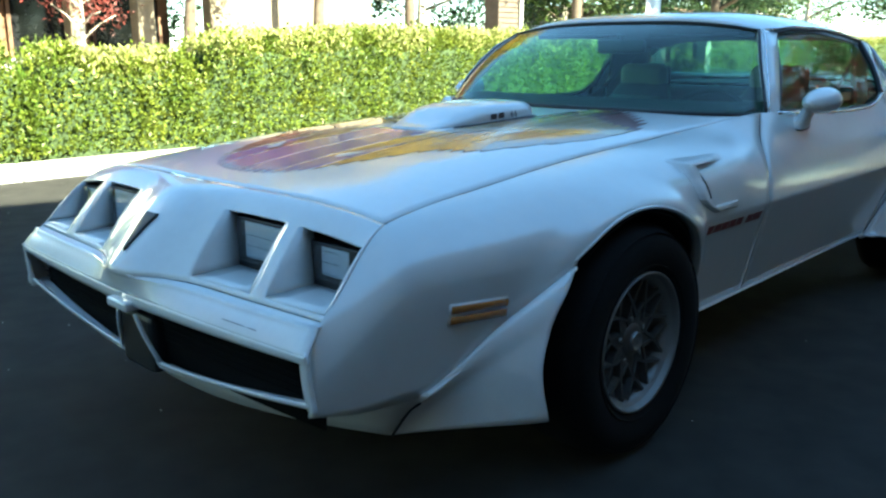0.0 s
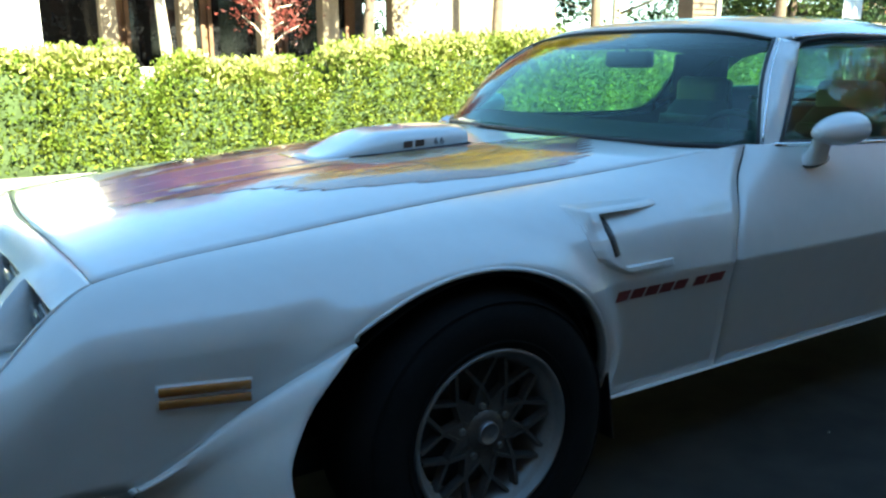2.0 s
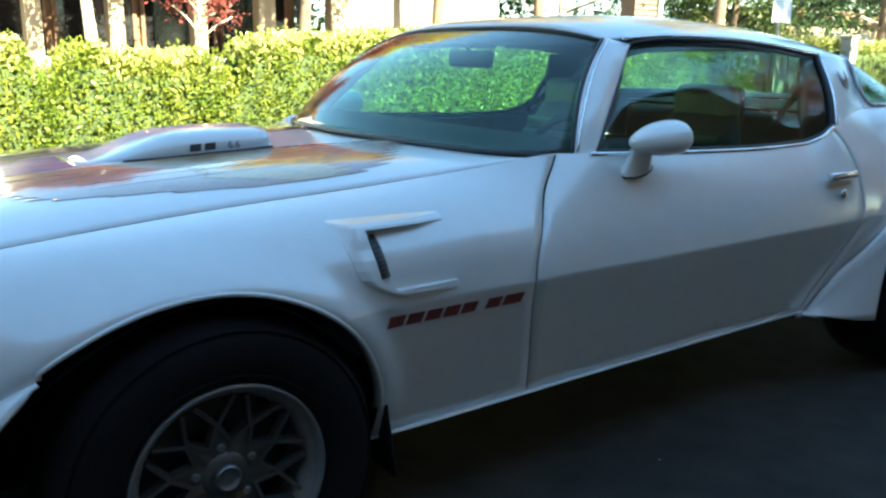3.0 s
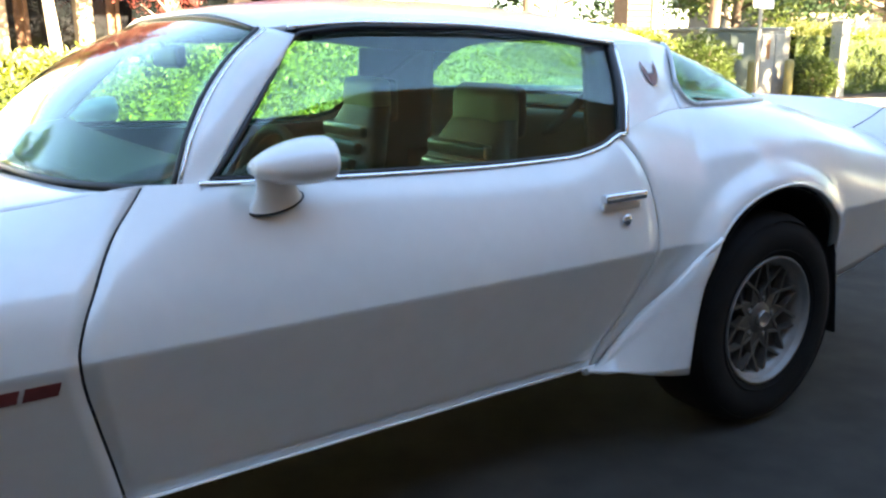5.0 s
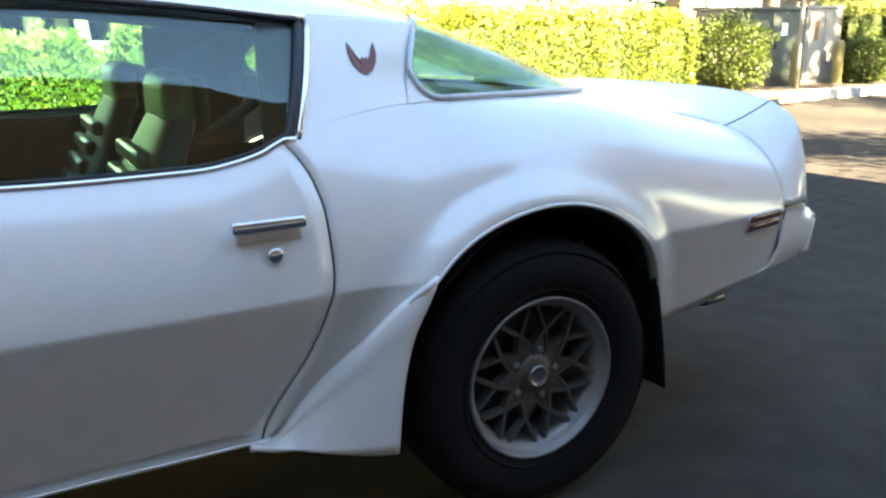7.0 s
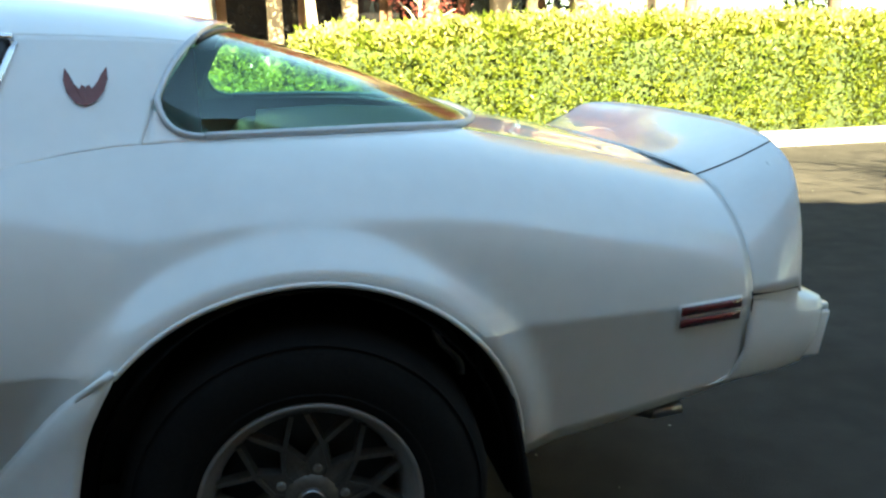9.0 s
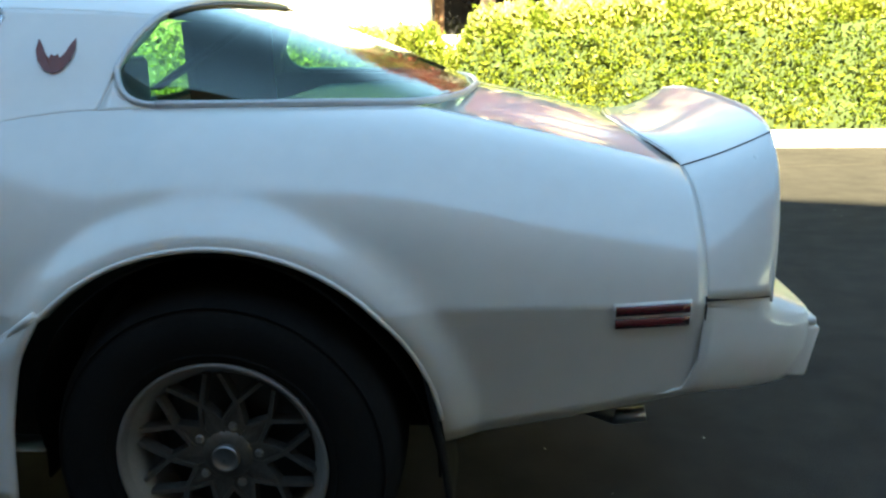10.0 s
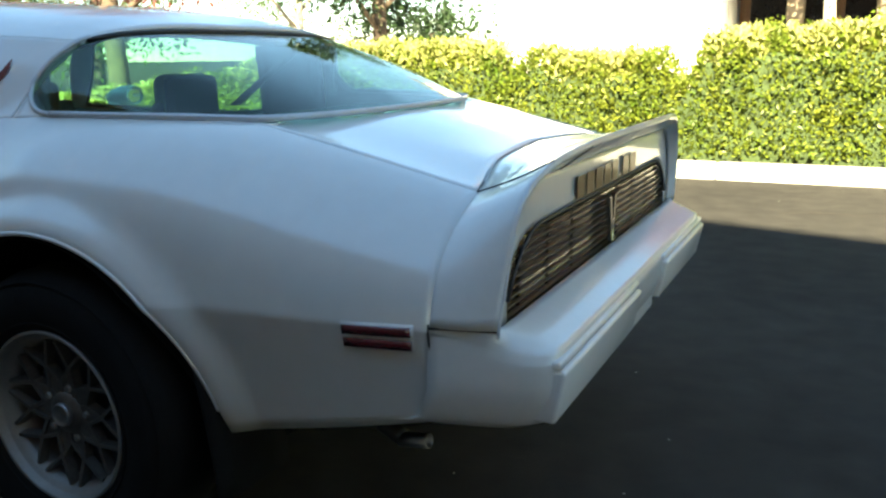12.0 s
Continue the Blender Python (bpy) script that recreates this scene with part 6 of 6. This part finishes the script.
def wheel(x, side, spin):
    """Tyre, lipped alloy rim with a branching snowflake lattice, cap. Outer face towards -y, turned for the far side."""
    y_face = 0.884
    hub = new("wheel")
    hub.parent = car
    hub["label"] = "cast alloy wheel with a black tyre"
    hub.matrix_basis = Matrix.Translation((x, side * y_face, HUB_Z)) @ (Matrix.Identity(4) if side < 0 else Matrix.Rotation(math.pi, 4, "Z")) @ Matrix.Rotation(spin, 4, "Y")
    prof = [(0.196, 0.012), (0.200, -0.001), (0.208, -0.008), (0.222, -0.014), (0.245, -0.022), (0.275, -0.024), (0.300, -0.018), (0.318, -0.004), (0.327, 0.012), (0.3345, 0.030), (0.336, 0.06), (0.337, 0.11), (0.336, 0.16), (0.3345, 0.19), (0.318, 0.222), (0.275, 0.245), (0.22, 0.232), (0.196, 0.21)]
    ty_ = part("tyre", lathe(prof, 64), RUBBER, hub, "black road tyre")
    for r in (0.312, 0.222):
        part("sidewall_rib", lathe([(r - 0.0025, -0.012 if r > 0.3 else -0.0145), (r, -0.0165 if r > 0.3 else -0.019), (r + 0.0025, -0.008 if r > 0.3 else -0.0155)], 64), RUBBER, ty_)
    part("rim", lathe([(0.199, 0.006), (0.2035, -0.004), (0.204, -0.010), (0.199, -0.014), (0.194, -0.010), (0.191, 0.004), (0.188, 0.008), (0.181, 0.012), (0.170, 0.030), (0.166, 0.075), (0.164, 0.18), (0.190, 0.20)], 72), ALLOY_LIP, hub, "satin grey rim with a wide sloping lip")
    part("brake_disc", lathe([(0.001, 0.092), (0.15, 0.092), (0.165, 0.10), (0.165, 0.12)], 40), BLACK, hub, "dark brake behind the spokes")
    bm = bmesh.new()
    N = 10
    P = lambda r, ang: (r * math.cos(ang), r * math.sin(ang))
    star = bmesh.new()
    mid, ring = star.verts.new((0, 0.030, 0)), []
    for k in range(N):
        a, h = 2 * math.pi * k / N, math.pi / N
        for sgn in (-1, 1):
            strut(bm, P(0.070, a + sgn * h), P(0.117, a), 0.0105, 0.024, 0.021)
            strut(bm, P(0.113, a), P(0.174, a + sgn * h * 0.76), 0.0115, 0.021, 0.014)
        strut(bm, P(0.040, a + h), P(0.072, a + h), 0.008, 0.026, 0.026)
        for r, ang in ((0.117, a), (0.068, a + h)):
            x_, z_ = P(r, ang)
            ring.append(star.verts.new((x_, 0.036, z_)))
    for k in range(2 * N):
        star.faces.new((mid, ring[(k + 1) % (2 * N)], ring[k]))
    part("spokes", bm, ALLOY, hub, "grey cast snowflake lattice", smooth=False)
    part("hub_star", star, ALLOY, hub, "grey cast star round the hub", smooth=False, solid=0.006, skin=False)
    part("hub_plate", lathe([(0.001, 0.02), (0.030, 0.018), (0.044, 0.022), (0.056, 0.034), (0.058, 0.06)], 36), ALLOY, hub)
    part("hub_cap", lathe([(0.001, 0.004), (0.021, 0.010), (0.022, 0.007), (0.0255, 0.007), (0.0275, 0.012), (0.028, 0.026)], 32), ALLOY_BRIGHT, hub, "chrome-ringed hub cap")
    part("cap_centre", lathe([(0.001, 0.0105), (0.012, 0.0105), (0.0212, 0.0115)], 24), BLACK, hub, "dark cap centre")
    for k in range(5):
        a = 2 * math.pi * (k + 0.5) / 5
        bm = lathe([(0.001, 0.022), (0.007, 0.022), (0.009, 0.026), (0.009, 0.05)], 10)
        bm.transform(Matrix.Translation((0.062 * math.cos(a), 0, 0.062 * math.sin(a))))
        part("lug_nut", bm, ALLOY_LIP, hub, smooth=False)
    return hub


for side in (-1, 1):
    wheel(HUB_F, side, 0.2)
    wheel(HUB_R, side, 0.55)

# ---- interior ----
floor_pan = part("cabin_floor", block(0.75, 2.9, -0.72, 0.72, 0.30, 0.34), TRIM_DARK, car, smooth=False)
for side in (-1, 1):
    part("door_card", sheet(lambda u, v: (0.95 + 1.28 * u, side * (0.745 + 0.01 * math.sin(v * 3)), 0.34 + (top_z(0.95 + 1.22 * u) - 0.352) * v), lin(0, 1, 16), lin(0, 1, 8), flip=side > 0), TRIM_TAN, car, "brown vinyl door lining", solid=0.02)
    part("armrest", block(1.35, 1.85, side * 0.68, side * 0.74, 0.60, 0.66, 0.015), TRIM_TAN, car)
    part("quarter_trim", sheet(lambda u, v: (2.18 + 0.32 * u, side * (0.74 - 0.05 * u - 0.09 * v), 0.34 + (0.82) * v), lin(0, 1, 6), lin(0, 1, 8), flip=side > 0), TRIM_DARK, car, "dark rear side lining", solid=0.02)
    part("belt_strap", sheet(lambda u, v: (2.40 - 0.36 * v + 0.05 * u, side * (0.585 + 0.04 * v), 1.150 - 0.22 * v), (0, 1), lin(0, 1, 6)), TRIM_DARK, car, "dark seat belt", solid=0.003)


def bucket(cy):
    """A bucket seat: cushion, ribbed backrest and tall headrest."""
    st = part("seat", block(1.32, 1.86, cy - 0.25, cy + 0.25, 0.42, 0.60, 0.05, 4), TRIM_TAN, car, "brown vinyl bucket seat")

    def back(u, v):
        a = 2 * math.pi * u
        w = 0.235 - 0.10 * max(0, v - 0.6) / 0.4
        d = 0.060 - 0.02 * v
        ca, sa = math.cos(a), math.sin(a)
        return (1.84 + 0.21 * v + d * math.copysign(abs(ca) ** 0.6, ca), cy + w * math.copysign(abs(sa) ** 0.5, sa), 0.50 + 0.46 * v)
    part("backrest", sheet(back, lin(0, 1, 28), lin(0, 1, 12), flip=True), TRIM_TAN, st, "brown backrest")
    for k in range(6):
        z = 0.60 + 0.055 * k
        part("rib", block(1.80 + 0.21 * (z - 0.5) / 0.46 - 0.032, 1.80 + 0.21 * (z - 0.5) / 0.46, cy - 0.15, cy + 0.15, z - 0.021, z + 0.021, 0.012, 3), RIB, st, "pale horizontal rib")
    part("headrest", block(2.010, 2.095, cy - 0.135, cy + 0.135, 0.905, 1.060, 0.042, 6), CREAM, st, "cream vinyl headrest")
    part("seat_shell", block(2.065, 2.115, cy - 0.13, cy + 0.125, 0.90, 1.052, 0.024, 4), TRIM_DARK, st)


bucket(-0.36)
bucket(0.36)
part("rear_seat", block(2.30, 2.62, -0.55, 0.55, 0.45, 0.62, 0.05, 3), TRIM_TAN, car, "brown rear bench")
part("rear_seat_back", block(2.60, 2.74, -0.56, 0.56, 0.60, 0.93, 0.05, 3), TRIM_TAN, car, "brown rear backrest")
part("parcel_shelf", sheet(lambda u, v: (2.68 + (3.20 - 0.28 * u * u - 2.68) * v, 0.60 * u * (1 - 0.1 * v), 0.945 + 0.012 * v), lin(-1, 1, 16), lin(0, 1, 6)), TRIM_DARK, car, "dark parcel shelf", solid=0.01)
part("dashboard", sheet(lambda u, v: (0.84 + 0.34 * v + 0.08 * u * u * (1 - v), 0.68 * u, 0.905 + 0.035 * math.sin(v * 2.6) - 0.30 * max(0, v - 0.7) / 0.3), lin(-1, 1, 20), lin(0, 1, 12)), TRIM_DARK, car, "dark padded dashboard", solid=0.02)
part("dashboard_face", sheet(lambda u, v: (1.17 - 0.10 * v, 0.70 * u, 0.64 - 0.3 * v), lin(-1, 1, 6), lin(0, 1, 4)), TRIM_DARK, car, solid=0.02)
part("steering_wheel", tube([(1.34 + 0.055 * math.sin(a), -0.36 + 0.185 * math.cos(a), 0.80 + 0.165 * math.sin(a)) for a in lin(0, 2 * math.pi, 36)], 0.013, 8, cap=False), TRIM_DARK, car, "dark leather steering wheel")
for a in (0.15, math.pi - 0.15, 1.5 * math.pi):
    part("wheel_spoke", tube([(1.325, -0.36, 0.80), (1.34 + 0.055 * math.sin(a), -0.36 + 0.18 * math.cos(a), 0.80 + 0.16 * math.sin(a))], 0.009, 6), ALLOY, car)
part("steering_column", tube([(1.33, -0.36, 0.80), (1.10, -0.36, 0.72)], 0.03, 10), TRIM_DARK, car)
part("console", block(1.2, 2.1, -0.09, 0.09, 0.34, 0.56, 0.03, 3), TRIM_DARK, car)
part("shift_lever", tube([(1.45, 0.0, 0.55), (1.43, 0.0, 0.72)], 0.008, 8), CHROME, car)
rvm = part("rear_view_mirror", block(1.225, 1.255, -0.115, 0.115, 1.115, 1.175, 0.012, 3), BLACK, car, "dark inside rear-view mirror")
part("mirror_bracket", tube([(1.235, 0, 1.165), (1.215, 0, 1.195)], 0.008, 6), BLACK, rvm)
for side in (-1, 1):
    part("sun_visor", block(1.30, 1.44, side * 0.10, side * 0.50, 1.180, 1.198, 0.008), TRIM_DARK, car)
